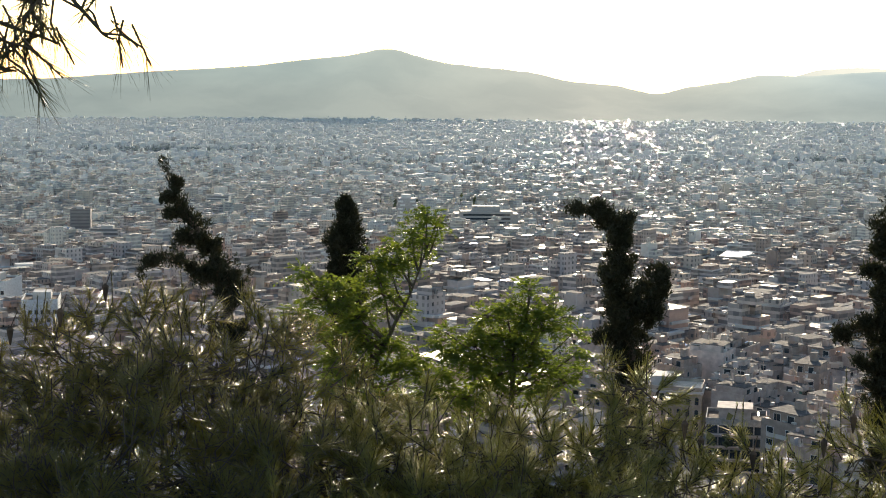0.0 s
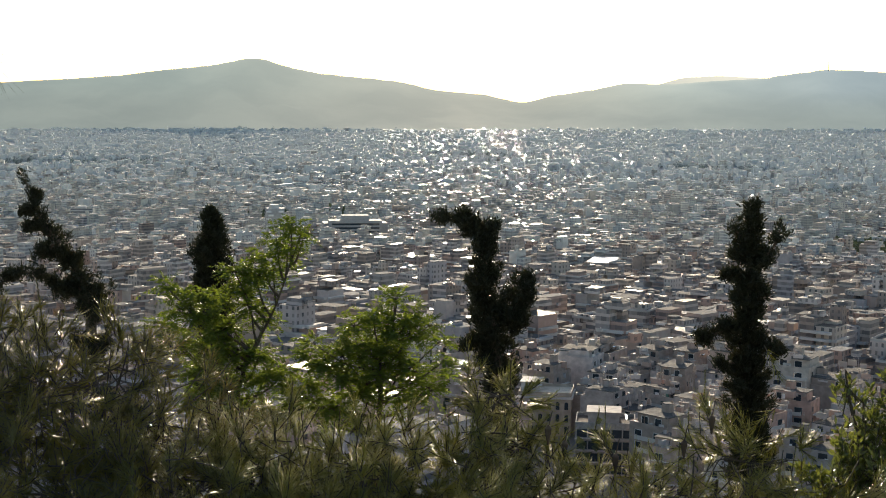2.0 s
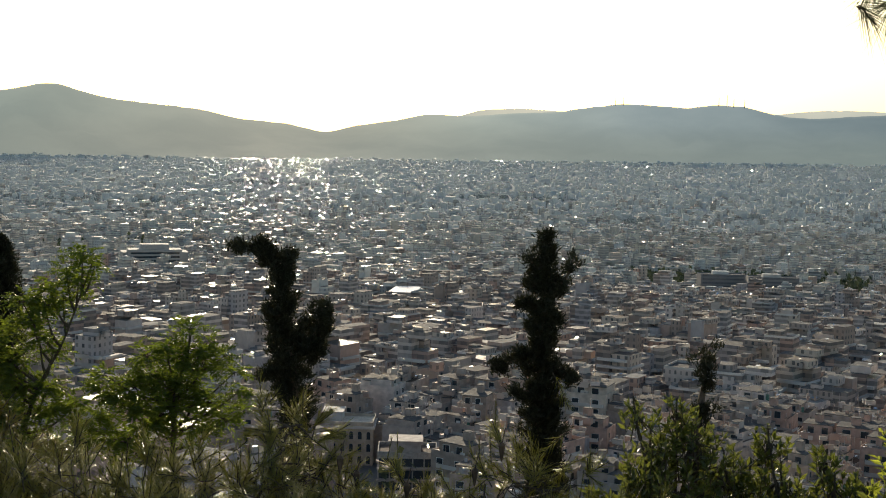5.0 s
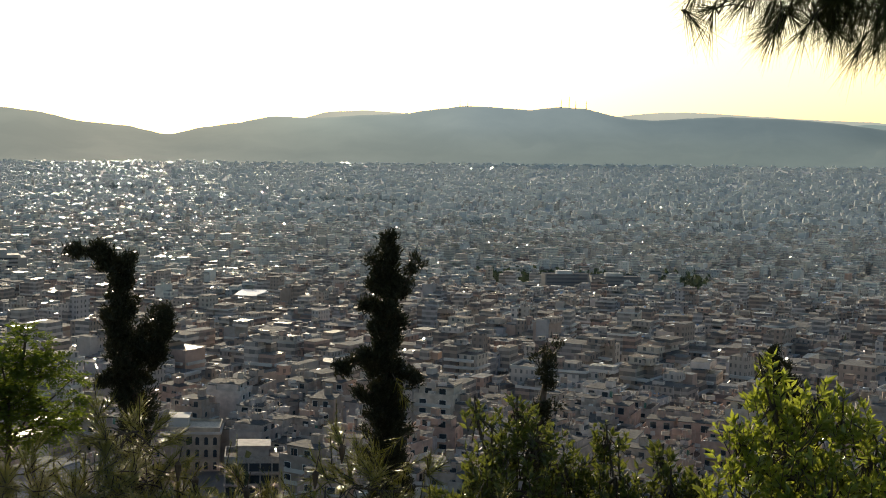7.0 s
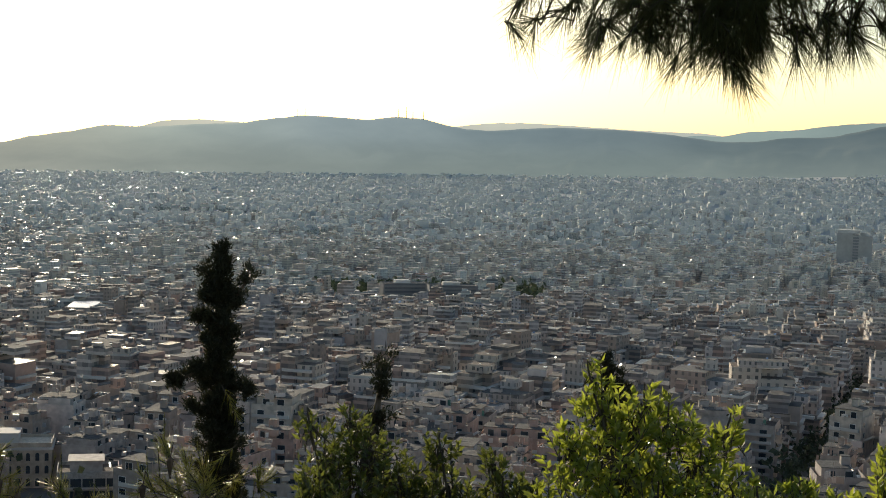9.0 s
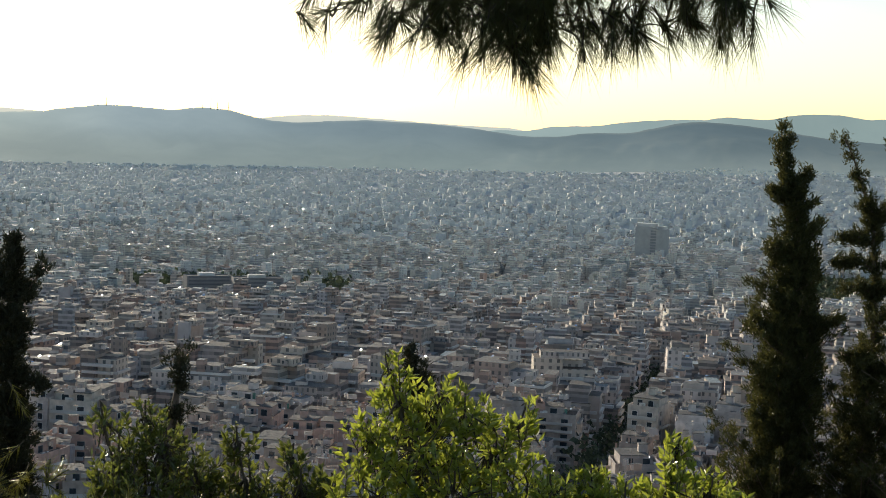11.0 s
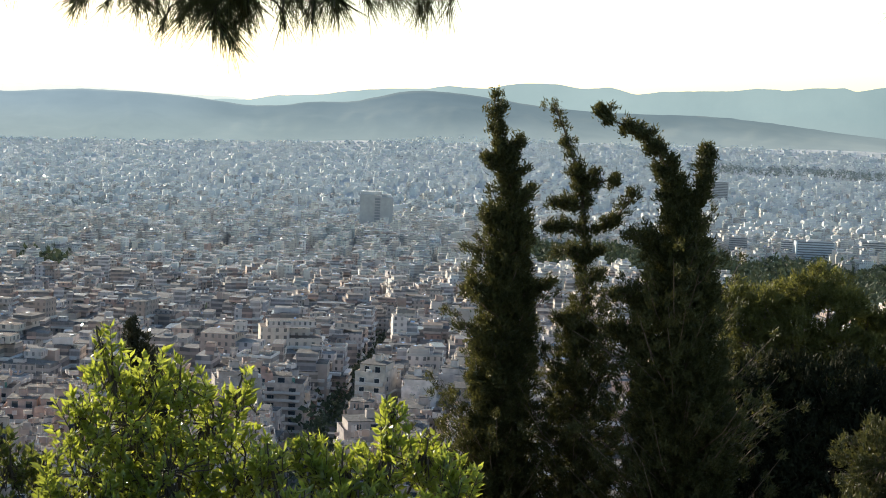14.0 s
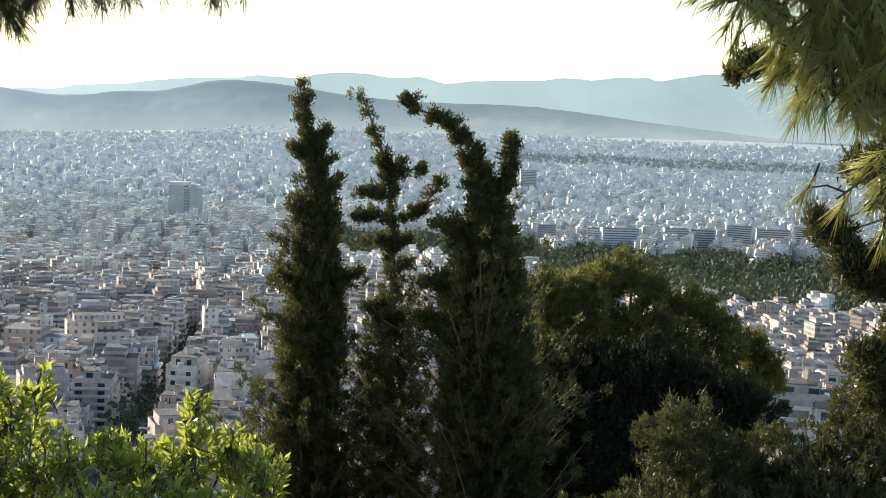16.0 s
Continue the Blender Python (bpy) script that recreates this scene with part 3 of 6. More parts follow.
def city_ring(name, label, belt, wall, balconies, gear_share, gear_size, skip=None, roof=None):
    pick = BELT == belt
    if skip is not None:
        pick &= ~skip
    x, y, z, w, d, f, t, k = LX[pick], LY[pick], LZ[pick] - 1.5, LW[pick], LD[pick], LF[pick], LT[pick], LS[pick]
    h = f * 3.0 * k + 2.4 + rng.uniform(0, 0.7, len(x))
    geo = Geo()
    n = len(x)
    # a house is two joined volumes of unequal height
    cut, lower = (np.ones(n) * 0.999 if belt == 2 else rng.uniform(0.32, 0.68, n)), rng.choice([0.0, 1.6, 3.1, 4.6, 6.1, 9.1, -3.1, -4.7], n) * k
    ct, st = np.cos(t), np.sin(t)
    off = w * (cut - 1) / 2
    boxes(geo, x + off * ct, y + off * st, z, w * cut, d, h, t)
    if belt < 2:
        off = w * cut / 2
        boxes(geo, x + off * ct, y + off * st, z, w * (1 - cut), d * rng.uniform(0.7, 1.0, n), np.maximum(h - lower, 3.0), t)
    # a third wing steps up or down at the front or the back
    if belt < 2:
        side, wing = rng.choice([-1.0, 1.0], n), d * rng.uniform(0.3, 0.5, n)
        gap = side * (d / 2 - wing / 2 + rng.uniform(0.3, 2.0, n))
        along = rng.uniform(-0.2, 0.2, n) * w
        boxes(geo, x + along * ct - gap * st, y + along * st + gap * ct, z, w * rng.uniform(0.35, 0.6, n), wing, np.maximum(h + rng.uniform(-8.0, 2.6, n) * k, 3.0), t)
    # set-back top floors, stair heads and water tanks
    up = rng.random(n) < (0.7, 0.7, 0.35)[belt]
    ox, oy = rng.normal(0, 1.0, n), rng.normal(0, 1.0, n)
    gear = x + ox, y + oy, z + h + np.where(up, 3.0 * k, 0.0)
    boxes(geo, (x + ox)[up], (y + oy)[up], (z + h)[up], (w * rng.uniform(0.45, 0.8, n))[up], (d * rng.uniform(0.45, 0.8, n))[up], rng.uniform(2.55, 2.9, up.sum()) * k[up], t[up])
    for again in range((7, 3, 0)[belt]):
        bit = rng.random(n) < 0.6
        m = bit.sum()
        boxes(geo, x[bit] + rng.uniform(-5, 5, m), y[bit] + rng.uniform(-5, 5, m), (z + h)[bit], rng.uniform(0.5, 3.4, m), rng.uniform(0.5, 3.4, m), rng.uniform(0.5, 2.4, m) * k[bit], t[bit])
    top = rng.random(n) < (0.8 if belt < 2 else 0.3)
    ox, oy = rng.normal(0, 2.2, n), rng.normal(0, 2.2, n)
    boxes(geo, (x + ox)[top], (y + oy)[top], (z + h)[top], rng.uniform(2, 4.5, top.sum()), rng.uniform(2, 4.5, top.sum()), rng.uniform(2.2, 5.0, top.sum()) * k[top], t[top])
    if balconies:
        for level in range(1, 9):
            has = (f > level) & (rng.random(n) < 0.85)
            c, s = np.cos(t), np.sin(t)
            for bx, by, bw, bd in ((0.0, -0.5, 0.86, 0.0), (0.5, 0.0, 0.0, 0.86)):
                side = has & (rng.random(n) < 0.75)
                lx, ly = bx * w, by * d
                px, py = x + lx * c - ly * s, y + lx * s + ly * c
                ww = np.where(bw > 0, w * bw, 2.2)
                dd = np.where(bd > 0, d * bd, 2.2)
                boxes(geo, px[side], py[side], (z + level * 3.0 - 0.1)[side], ww[side], dd[side], np.full(side.sum(), 1.05), t[side], 2, 2)
    roof_gear(geo, *gear, t, gear_share, gear_size, 3)
    # parapets as thin upstands on the front and side
    if balconies:
        c, s = np.cos(t), np.sin(t)
        for bx, by in ((0.0, -0.5), (0.5, 0.0), (0.0, 0.5), (-0.5, 0.0)):
            lx, ly = bx * (w - 0.2), by * (d - 0.2)
            q = lower == 0
            boxes(geo, (x + lx * c - ly * s)[q], (y + lx * s + ly * c)[q], (z + h - 0.05)[q], np.where(by != 0, w - 0.02, 0.22)[q], np.where(bx != 0, d - 0.5, 0.22)[q], np.full(q.sum(), 0.95), t[q], 2, 2)
    ob = new(name, geo.mesh(name, [wall, roof or M_roof, M_slab, M_glint]))
    return tagged(ob, label, "buildings", kind="stuff")


# houses nearest below the hill stand singly; the rest are one mass for each belt of the city
NEAREST = ((LR < 575) & (LA > 5) & (LA < 46)) | ((LR < 620) & (LA > 59.5))
order = np.argsort(LR + 1e6 * ~NEAREST)[:230]
SINGLE = np.zeros(len(LX), bool)
SINGLE[order] = NEAREST[order]
BELT[SINGLE] = 0
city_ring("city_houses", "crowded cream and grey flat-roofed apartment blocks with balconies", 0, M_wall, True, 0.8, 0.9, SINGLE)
city_ring("city_houses", "dense haze-paled apartment blocks of the middle city", 1, M_wall_mid, False, 0.8, 1.5, None, M_roof_mid)
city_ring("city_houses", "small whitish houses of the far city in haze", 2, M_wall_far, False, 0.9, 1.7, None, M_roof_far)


# the outermost suburbs climb the feet of the mountains
def hill_suburb(label, from_bearing, to_bearing, highest, count):
    geo = Geo()
    az = np.degrees(np.arctan2(SLOPES[:, 0, 0], SLOPES[:, 0, 1]))
    cols = np.flatnonzero((az > from_bearing) & (az < to_bearing))
    col, row = rng.choice(cols, count), (highest * rng.random(count) ** 1.6).astype(int)
    q = rng.random((count, 1))
    p = SLOPES[col, row] * (1 - q) + SLOPES[np.minimum(col + 1, len(az) - 1), row + 1] * q
    turn = -np.radians(az[col]) + rng.normal(0, 0.4, count)
    boxes(geo, p[:, 0], p[:, 1], p[:, 2] - 3, rng.uniform(4, 12, count), rng.uniform(4, 7, count), rng.uniform(5, 8, count), turn)
    roof_gear(geo, p[:, 0], p[:, 1], p[:, 2] + 7, turn, 0.6, 1.9, 3)
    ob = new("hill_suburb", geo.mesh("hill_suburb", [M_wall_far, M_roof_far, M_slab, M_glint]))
    return tagged(ob, label, "buildings", kind="stuff")


hill_suburb("pale suburb spreading up the lower slopes", 40, 70, 5, 1300)
hill_suburb("low pale houses along the mountain foot", -20, 42, 2, 1500)


# ---- single apartment buildings ----
def upright(geo, w, d, h):
    """House walls, hollowed at the top behind a parapet."""
    x, y, p = w / 2, d / 2, 0.22
    outer = [(-x, -y), (x, -y), (x, y), (-x, y)]
    inner = [(-x + p, -y + p), (x - p, -y + p), (x - p, y - p), (-x + p, y - p)]
    v = [(a, b, 0) for a, b in outer] + [(a, b, h + 0.9) for a, b in outer] + [(a, b, h + 0.9) for a, b in inner] + [(a, b, h) for a, b in inner]
    f = []
    for q in range(4):
        n = (q + 1) % 4
        f += [(q, n, 4 + n, 4 + q), (4 + q, 4 + n, 8 + n, 8 + q), (8 + q, 8 + n, 12 + n, 12 + q)]
    geo.add(v, f, 0)
    geo.add([v[12], v[13], v[14], v[15]], [(0, 1, 2, 3)], 1)


def window_mesh(w, h):
    """A window in one piece: a raised surround with a sunk pane, facing -y."""
    g = Geo()
    x, i = w / 2, 0.09
    ring = lambda a, y, lo, hi: [(-a, y, lo), (a, y, lo), (a, y, hi), (-a, y, hi)]
    v = ring(x + i, 0.02, -i, h + i) + ring(x + i, -0.1, -i, h + i) + ring(x, -0.1, 0, h) + ring(x, -0.02, 0, h)
    f = []
    for k in range(3):
        f += [(4 * k + q, 4 * k + (q + 1) % 4, 4 * k + 4 + (q + 1) % 4, 4 * k + 4 + q) for q in range(4)]
    g.add(v, f + [(12, 13, 14, 15)], [0] * 12 + [1])
    return g


def balcony_mesh(w, solid):
    """A slab with a front: a solid parapet, or a rail on posts."""
    g = Geo()
    box(g, -w / 2, w / 2, -1.25, 0.0, -0.22, 0, 0)
    if solid:
        box(g, -w / 2, w / 2, -1.25, -1.14, 0, 0.85, 0)
        box(g, -w / 2, -w / 2 + 0.1, -1.14, 0, 0, 0.85, 0)
        box(g, w / 2 - 0.1, w / 2, -1.14, 0, 0, 0.85, 0)
    else:
        box(g, -w / 2, w / 2, -1.23, -1.18, 0.88, 0.94, 1)
        for q in np.linspace(-w / 2 + 0.03, w / 2 - 0.03, 9):
            box(g, q - 0.025, q + 0.025, -1.23, -1.18, 0, 0.88, 1)
    return g


def apartment(w, d, floors, wall, style, at):
    """A block of flats: walls, balconies storey by storey, windows, stair head, solar heater, antenna."""
    ob = root("apartment_building", at, "flat-roofed rendered apartment block with balconies and roof tanks", "building", "houses below the hill")
    g = Geo()
    h = floors * 3.05 + 1.5
    upright(g, w, d, h)
    part("wall", g, [wall, M_roof_near], ob)
    solid = balcony_mesh(w * (0.84, 0.6, 0.9)[style % 3], style % 4 != 1).mesh("balcony", [M_slab, M_metal])
    side_solid = balcony_mesh(d * 0.6, style % 3 == 0).mesh("balcony", [M_slab, M_metal])
    wide = window_mesh(2.2, 1.9).mesh("window", [M_white if style % 2 else M_shutter, M_glass])
    small = window_mesh(1.2, 1.35).mesh("window", [M_shutter, M_glass])
    for level in range(1, floors):
        z = 1.5 + level * 3.05
        near = new("balcony", solid)
        near.parent, near.location = ob, (0, -d / 2, z)
        if level % 2 == style % 2:
            beside = new("balcony", side_solid)
            beside.parent, beside.matrix_basis = ob, pose(w / 2, 0.8, z, 0, 0, 90)
        for q in (-0.26, 0.24):
            pane = new("window", wide)
            pane.parent, pane.location = ob, (q * w, -d / 2, z + 0.15)
        pane = new("window", small)
        pane.parent, pane.matrix_basis = ob, pose(w / 2, -d * 0.27, z + 0.9, 0, 0, 90)
    g = Geo()
    px0, px1, py0, py1 = -w * (0.36 + 0.04 * (style % 3)), w * (0.2 + 0.08 * (style % 4)), -d * (0.22 + 0.05 * (style % 5)), d * 0.42
    box(g, px0, px1, py0, py1, h + 0.004, h + 2.9, 0)
    box(g, px0 - 0.1, px1 + 0.1, py0 - (0.9 if style % 2 else 0.15), py1 + 0.1, h + 2.9, h + 3.08, 1)
    part("penthouse", g, [wall, M_roof_near], ob)
    for q in (-0.2, 0.16) if style % 3 else (-0.05,):
        pane = new("window", wide)
        pane.parent, pane.location = ob, (q * w, py0, h + 0.3)
    g = Geo()
    if style % 3 == 0:
        sx, sy = -w * 0.44, d * 0.18
        box(g, sx, sx + 2.2, sy, sy + 2.9, h + 0.004, h + 2.3, 0)
        box(g, sx - 0.2, sx + 2.4, sy - 0.2, sy + 3.1, h + 2.3, h + 2.44, 1)
    sx, sy = w * (0.05 * (style % 5) - 0.15), d * (0.06 * (style % 4) - 0.05)
    if style % 3:
        box(g, sx, sx + 2.6, sy, sy + 2.9, h + 3.084, h + 5.2, 0)
        box(g, sx - 0.08, sx + 2.68, sy - 0.08, sy + 2.98, h + 5.2, h + 5.34, 1)
    part("stair_head", g, [wall, M_roof_near], ob)
    for q in range(6):
        g = Geo()
        bx, by = rng.uniform(-w * 0.46, w * 0.38), (-d * 0.45, d * 0.44)[q % 2] + rng.uniform(0, 0.6) * (-1) ** q
        box(g, bx, bx + rng.uniform(0.7, 1.6), by - 0.5, by + 0.4, h + 0.004, h + rng.uniform(0.7, 1.7), 0)
        part("roof_unit", g, (M_white, M_shutter, M_metal, M_slab)[(q + style) % 4], ob)
    if style % 3 != 1:
        g = Geo()
        box(g, w * 0.1, w * 0.26, -d * 0.2, -d * 0.16, h + 0.3, h + 2.2, 0)
        part("awning", g, M_awning, ob, "faded green cloth awning")
    g = Geo()
    tube(g, [(w * 0.31, d * 0.1, h + 1.5), (w * 0.31, d * 0.1 + 1.6, h + 1.5)], [0.28, 0.28], 8)
    part("water_tank", g, M_metal, ob, "bright metal water tank", True)
    g = Geo()
    g.add([(w * 0.3 - 1.1, d * 0.1, h + 0.35), (w * 0.3 - 1.1, d * 0.1 + 1.6, h + 0.35), (w * 0.3, d * 0.1 + 1.6, h + 1.35), (w * 0.3, d * 0.1, h + 1.35),
           (w * 0.3 - 1.1, d * 0.1, h + 0.27), (w * 0.3 - 1.1, d * 0.1 + 1.6, h + 0.27), (w * 0.3, d * 0.1 + 1.6, h + 1.27), (w * 0.3, d * 0.1, h + 1.27)], BOX)
    part("solar_collector", g, M_panel, ob)
    g = Geo()
    box(g, -0.03, 0.03, d * 0.1, d * 0.1 + 0.06, h + 5.4, h + 8.4)
    for q in (7.2, 7.7, 8.2):
        box(g, -0.7, 0.7, d * 0.1, d * 0.1 + 0.04, h + q, h + q + 0.04)
    part("antenna", g, M_metal, ob)
    return ob


singles = np.flatnonzero(SINGLE)
kinds = {}
for c, n in enumerate(singles):
    floors = int(np.clip(LF[n], 2, 5 if LR[n] < 500 else 7))
    style = int((LX[n] * 7 + LY[n] * 3) % 12)
    size = (13.0 if style % 2 else 14.2, 13.6 if style % 3 else 12.4)
    key = (floors, style)
    turn = math.degrees(LT[n]) - (90 if LA[n] > 45 else 0)
    if LA[n] > 57:    # those on the shoulder of the hill front the terrace
        turn = -LA[n] - (90 if rng.random() < 0.3 else 0)
    m = pose(LX[n], LY[n], LZ[n] - 1.5, 0, 0, turn + rng.normal(0, 6) + (90 if LA[n] < 57 and rng.random() < 0.3 else 0)) @ Matrix.Diagonal((rng.uniform(0.66, 1.15), rng.uniform(0.7, 1.15), rng.uniform(0.9, 1.1), 1))
    if key in kinds:
        copy_thing(kinds[key], m)
    else:
        kinds[key] = apartment(size[0], size[1], floors, M_hero[style], style, (0, 0, 0))
        kinds[key].matrix_basis = m


# sheds, vents, tanks and screens crowd every roof
g = Geo()
for n in singles:
    floors = int(np.clip(LF[n], 2, 5 if LR[n] < 500 else 7))
    m = 16
    lift = np.where(rng.random(m) < 0.5, 0.0, 3.05)
    top = LZ[n] - 1.5 + floors * 3.05 + 1.45 + lift
    wide, deep = rng.choice([0.4, 0.7, 1.2, 2.2, 3.2], m), rng.choice([0.3, 0.6, 1.0, 1.8], m)
    boxes(g, LX[n] + rng.uniform(-4.6, 4.6, m), LY[n] + rng.uniform(-4.6, 4.6, m), top, wide, deep, rng.uniform(0.5, 2.1, m), LT[n] + rng.choice([0.0, 0.0, 0.4], m))
    k = 5
    boxes(g, LX[n] + rng.uniform(-4.5, 4.5, k), LY[n] + rng.uniform(-4.5, 4.5, k), top[:k], np.full(k, 0.09), np.full(k, 0.09), rng.uniform(2.5, 5.5, k), np.full(k, LT[n]))
clutter = new("rooftop_clutter", g.mesh("rooftop_clutter", [wall_material("painted_sheds", NEAR_WALLS, False), M_roof]))
tagged(clutter, "sheds, vents, poles and screens crowding the flat roofs", "roof clutter", kind="stuff")


# ---- landmarks ----
def landmark(name, label, bearing, far, turn):
    q = spot(bearing, 0, far)
    ob = root(name, (q[0], q[1], float(ground_z(q[0], q[1])) - 1.0), label, "building")
    ob.rotation_euler = (0, 0, radians(turn))
    ob.scale = [max(1.0, min(1.33, 1 + (far - 500) / 2400))] * 3
    return ob


def storeys(ob, x0, x1, y, z0, floors, bays, rise=3.3, w=1.8, h=1.6, mat=None):
    """Rows of windows on a face looking to -y."""
    me = window_mesh(w, h).mesh("window", [M_shutter, mat or M_glass])
    for level in range(floors):
        for q in range(bays):
            pane = new("window", me)
            pane.parent, pane.location = ob, (x0 + (x1 - x0) * (q + 0.5) / bays, y, z0 + level * rise)


tower = landmark("tower_block", "tall pale grey tower block with a dark window strip", 40.2, 2403, -40.2)
M_tower = plain_material("grey_tower_concrete", (0.38, 0.385, 0.38), 0.8, 0.0, 0.15, 0.1)
for x0, x1, y0, y1, top in ((-20, -2.2, 0, 22, 46), (5.0, 20, 0, 22, 43), (-2.2, 5.0, 1.2, 21, 44)):
    g = Geo()
    box(g, x0, x1, y0, y1, 0, top)
    part("wall", g, M_tower, tower)
g = Geo()
box(g, -19, 6, 3, 19, 46.004, 49.5)
box(g, 6.2, 17, 5, 18, 43.004, 46.5)
part("plant_room", g, M_slab, tower)
# strip glass lifted to grey, distance haze put into its colour
storeys(tower, -2.2, 5.0, 1.2, 2, 12, 1, 3.4, 6.4, 2.3, plain_material("hazy_tower_glass", (0.2, 0.22, 0.24), 0.3))

hall = landmark("long_hall", "long low hall with bright sloping skylights", 11.9, 1156, -20)
hall.location.z -= 8
g = Geo()
box(g, -21, -3, 0, 26, 0, 22)
box(g, 10, 25, 4, 30, 0, 21.5)
part("wall", g, plain_material("hall_render", (0.34, 0.33, 0.31), 0.8, 0.0, 0.2), hall)
for q in range(4):
    g = Geo()
    y = 1 + q * 6
    g.add([(-20, y, 22.004), (-4, y, 22.004), (-4, y + 5.6, 22.9), (-20, y + 5.6, 22.9), (-20, y + 5.6, 22.004), (-4, y + 5.6, 22.004)],
          [(0, 1, 2, 3), (3, 2, 5, 4)])
    g.add([(-20, y, 22.004), (-20, y + 5.6, 22.9), (-20, y + 5.6, 22.004), (-4, y, 22.004), (-4, y + 5.6, 22.004), (-4, y + 5.6, 22.9)], [(0, 1, 2), (3, 4, 5)])
    part("skylight", g, M_metal, hall, "shining metal skylight")
for q in range(3):
    g = Geo()
    box(g, 11, 24, 6 + q * 8, 12 + q * 8, 21.504, 22.1)
    part("skylight", g, M_metal, hall, "shining metal skylight")
storeys(hall, -20, -4, 0, 4, 4, 5, 4.2, 2.0, 1.9)
storeys(hall, 11, 24, 4, 4, 4, 4, 4.2, 2.0, 1.9)

slab_tower = landmark("white_tower", "slim white tower with stacked zigzag balconies", -1.3, 1620, 8)
g = Geo()
box(g, -7, 7, 0, 14, 0, 36)
part("wall", g, plain_material("grey_tower_render", (0.42, 0.41, 0.4), 0.8), slab_tower)
g = Geo()
box(g, -2.0, 2.0, -2.0, 0.0, 0.0, 1.3)
front = g.mesh("balcony", [M_white])
for level in range(11):
    for q in (-1, 1):
        shelf = tagged(new("balcony", front), "white balcony front")
        shelf.parent, shelf.location = slab_tower, (q * 5.0 + (0.9 if level % 2 else -0.9), 0, 3 + level * 3.0)
g = Geo()
box(g, -4, 3, 3, 11, 36.004, 39)
part("stair_head", g, M_slab, slab_tower)

office = landmark("office_block", "wide stepped office block with dark ribbon windows", 1.8, 1588, 4)
g = Geo()
box(g, -22, 20, 0, 16, 0, 27)
box(g, -26, 26, 10, 30, 0, 24)
box(g, -12, 10, 2, 14, 27.004, 31)
part("wall", g, plain_material("office_concrete", (0.4, 0.38, 0.36), 0.8), office)
for level in range(6):
    g = Geo()
    box(g, -20, 18, -0.12, 0.02, 8 + level * 3.1, 9.5 + level * 3.1)
    part("window", g, M_glass, office, "dark ribbon window")

for bearing, far, w, floors, turn in ((-15.1, 647, 14, 8, 10), (-16.8, 713, 18, 9, -6)):
    block = landmark("office_building", "pale blue-grey office building with even window rows", bearing, far, turn)
    g = Geo()
    upright(g, w, 18, floors * 3.2 + 1)
    part("wall", g, [plain_material("blue_grey_render", (0.52, 0.55, 0.58), 0.8), M_roof], block)
    storeys(block, -w / 2, w / 2, -9, 2.5, floors - 1, 6, 3.2, 1.3, 1.6)
    g = Geo()
    box(g, -3, 4, -3, 4, floors * 3.2 + 1.004, floors * 3.2 + 4)
    part("stair_head", g, M_slab, block)

silo = landmark("round_stair_tower", "round beige stair tower with a slit window", 11.7, 647, 0)
g = Geo()
a = np.linspace(0, 2 * math.pi, 25)[:-1]
tube(g, [(0, 0, 0), (0, 0, 24)], [3.0, 3.0], 24)
g.add(np.stack([3.0 * np.cos(a), 3.0 * np.sin(a), 0 * a + 24], -1)[[0, 6, 12, 18]], [(0, 1, 2, 3)])
part("wall", g, plain_material("beige_render", (0.5, 0.38, 0.27), 0.8), silo, "", True)
g = Geo()
tube(g, [(0, 0, 24.0), (0, 0, 25.0)], [3.25, 3.25], 24)
g.add(np.stack([3.25 * np.cos(a), 3.25 * np.sin(a), 0 * a + 25.0], -1), [tuple(q) for q in np.stack([np.zeros(11, int), np.arange(1, 23, 2), np.arange(2, 24, 2), np.minimum(np.arange(3, 25, 2), 23)], -1)])
part("roof", g, M_white, silo)
g = Geo()
box(g, -0.4, 0.4, -3.1, -2.9, 2, 23)
part("window", g, M_glass, silo, "tall dark slit window")

villa = landmark("old_mansion", "cream mansion with arched windows and a sunlit terrace", 9.2, 482, -14)
g = Geo()
upright(g, 17, 14, 14.5)
part("wall", g, [plain_material("cream_render", (0.42, 0.36, 0.29), 0.8, 0.0, 0.5), plain_material("pale_terrace", (0.6, 0.52, 0.42), 0.7)], villa)
g = Geo()
box(g, -9.0, 9.0, -7.5, -7.0, 13.2, 14.0)
box(g, 8.5, 9.0, -7.0, 7.0, 13.2, 14.0)
part("cornice", g, M_slab, villa)
g = Geo()
box(g, -8.2, -2.0, -2.0, 6.5, 14.504, 17.4)
box(g, -8.6, -1.6, -2.4, 6.7, 17.4, 17.6)
part("penthouse", g, M_slab, villa)
for level in range(3):
    for q in range(6):
        g = Geo()
        x, z = -7.0 + q * 2.8, 1.8 + level * 4.0
        arc = [(x + 0.6 * math.cos(k), -7.06, z + 1.9 + 0.6 * math.sin(k)) for k in np.linspace(0, math.pi, 9)]
        pts = [(x - 0.6, -7.06, z), (x + 0.6, -7.06, z)] + arc
        far = [(p[0], -6.9, p[2]) for p in pts]
        n = len(pts)
        g.add(pts + far, [(k, (k + 1) % n, n + (k + 1) % n, n + k) for k in range(n)])
        g.add(pts, [(0, k, k + 1) for k in range(1, n - 1)])
        part("window", g, M_glass, villa)

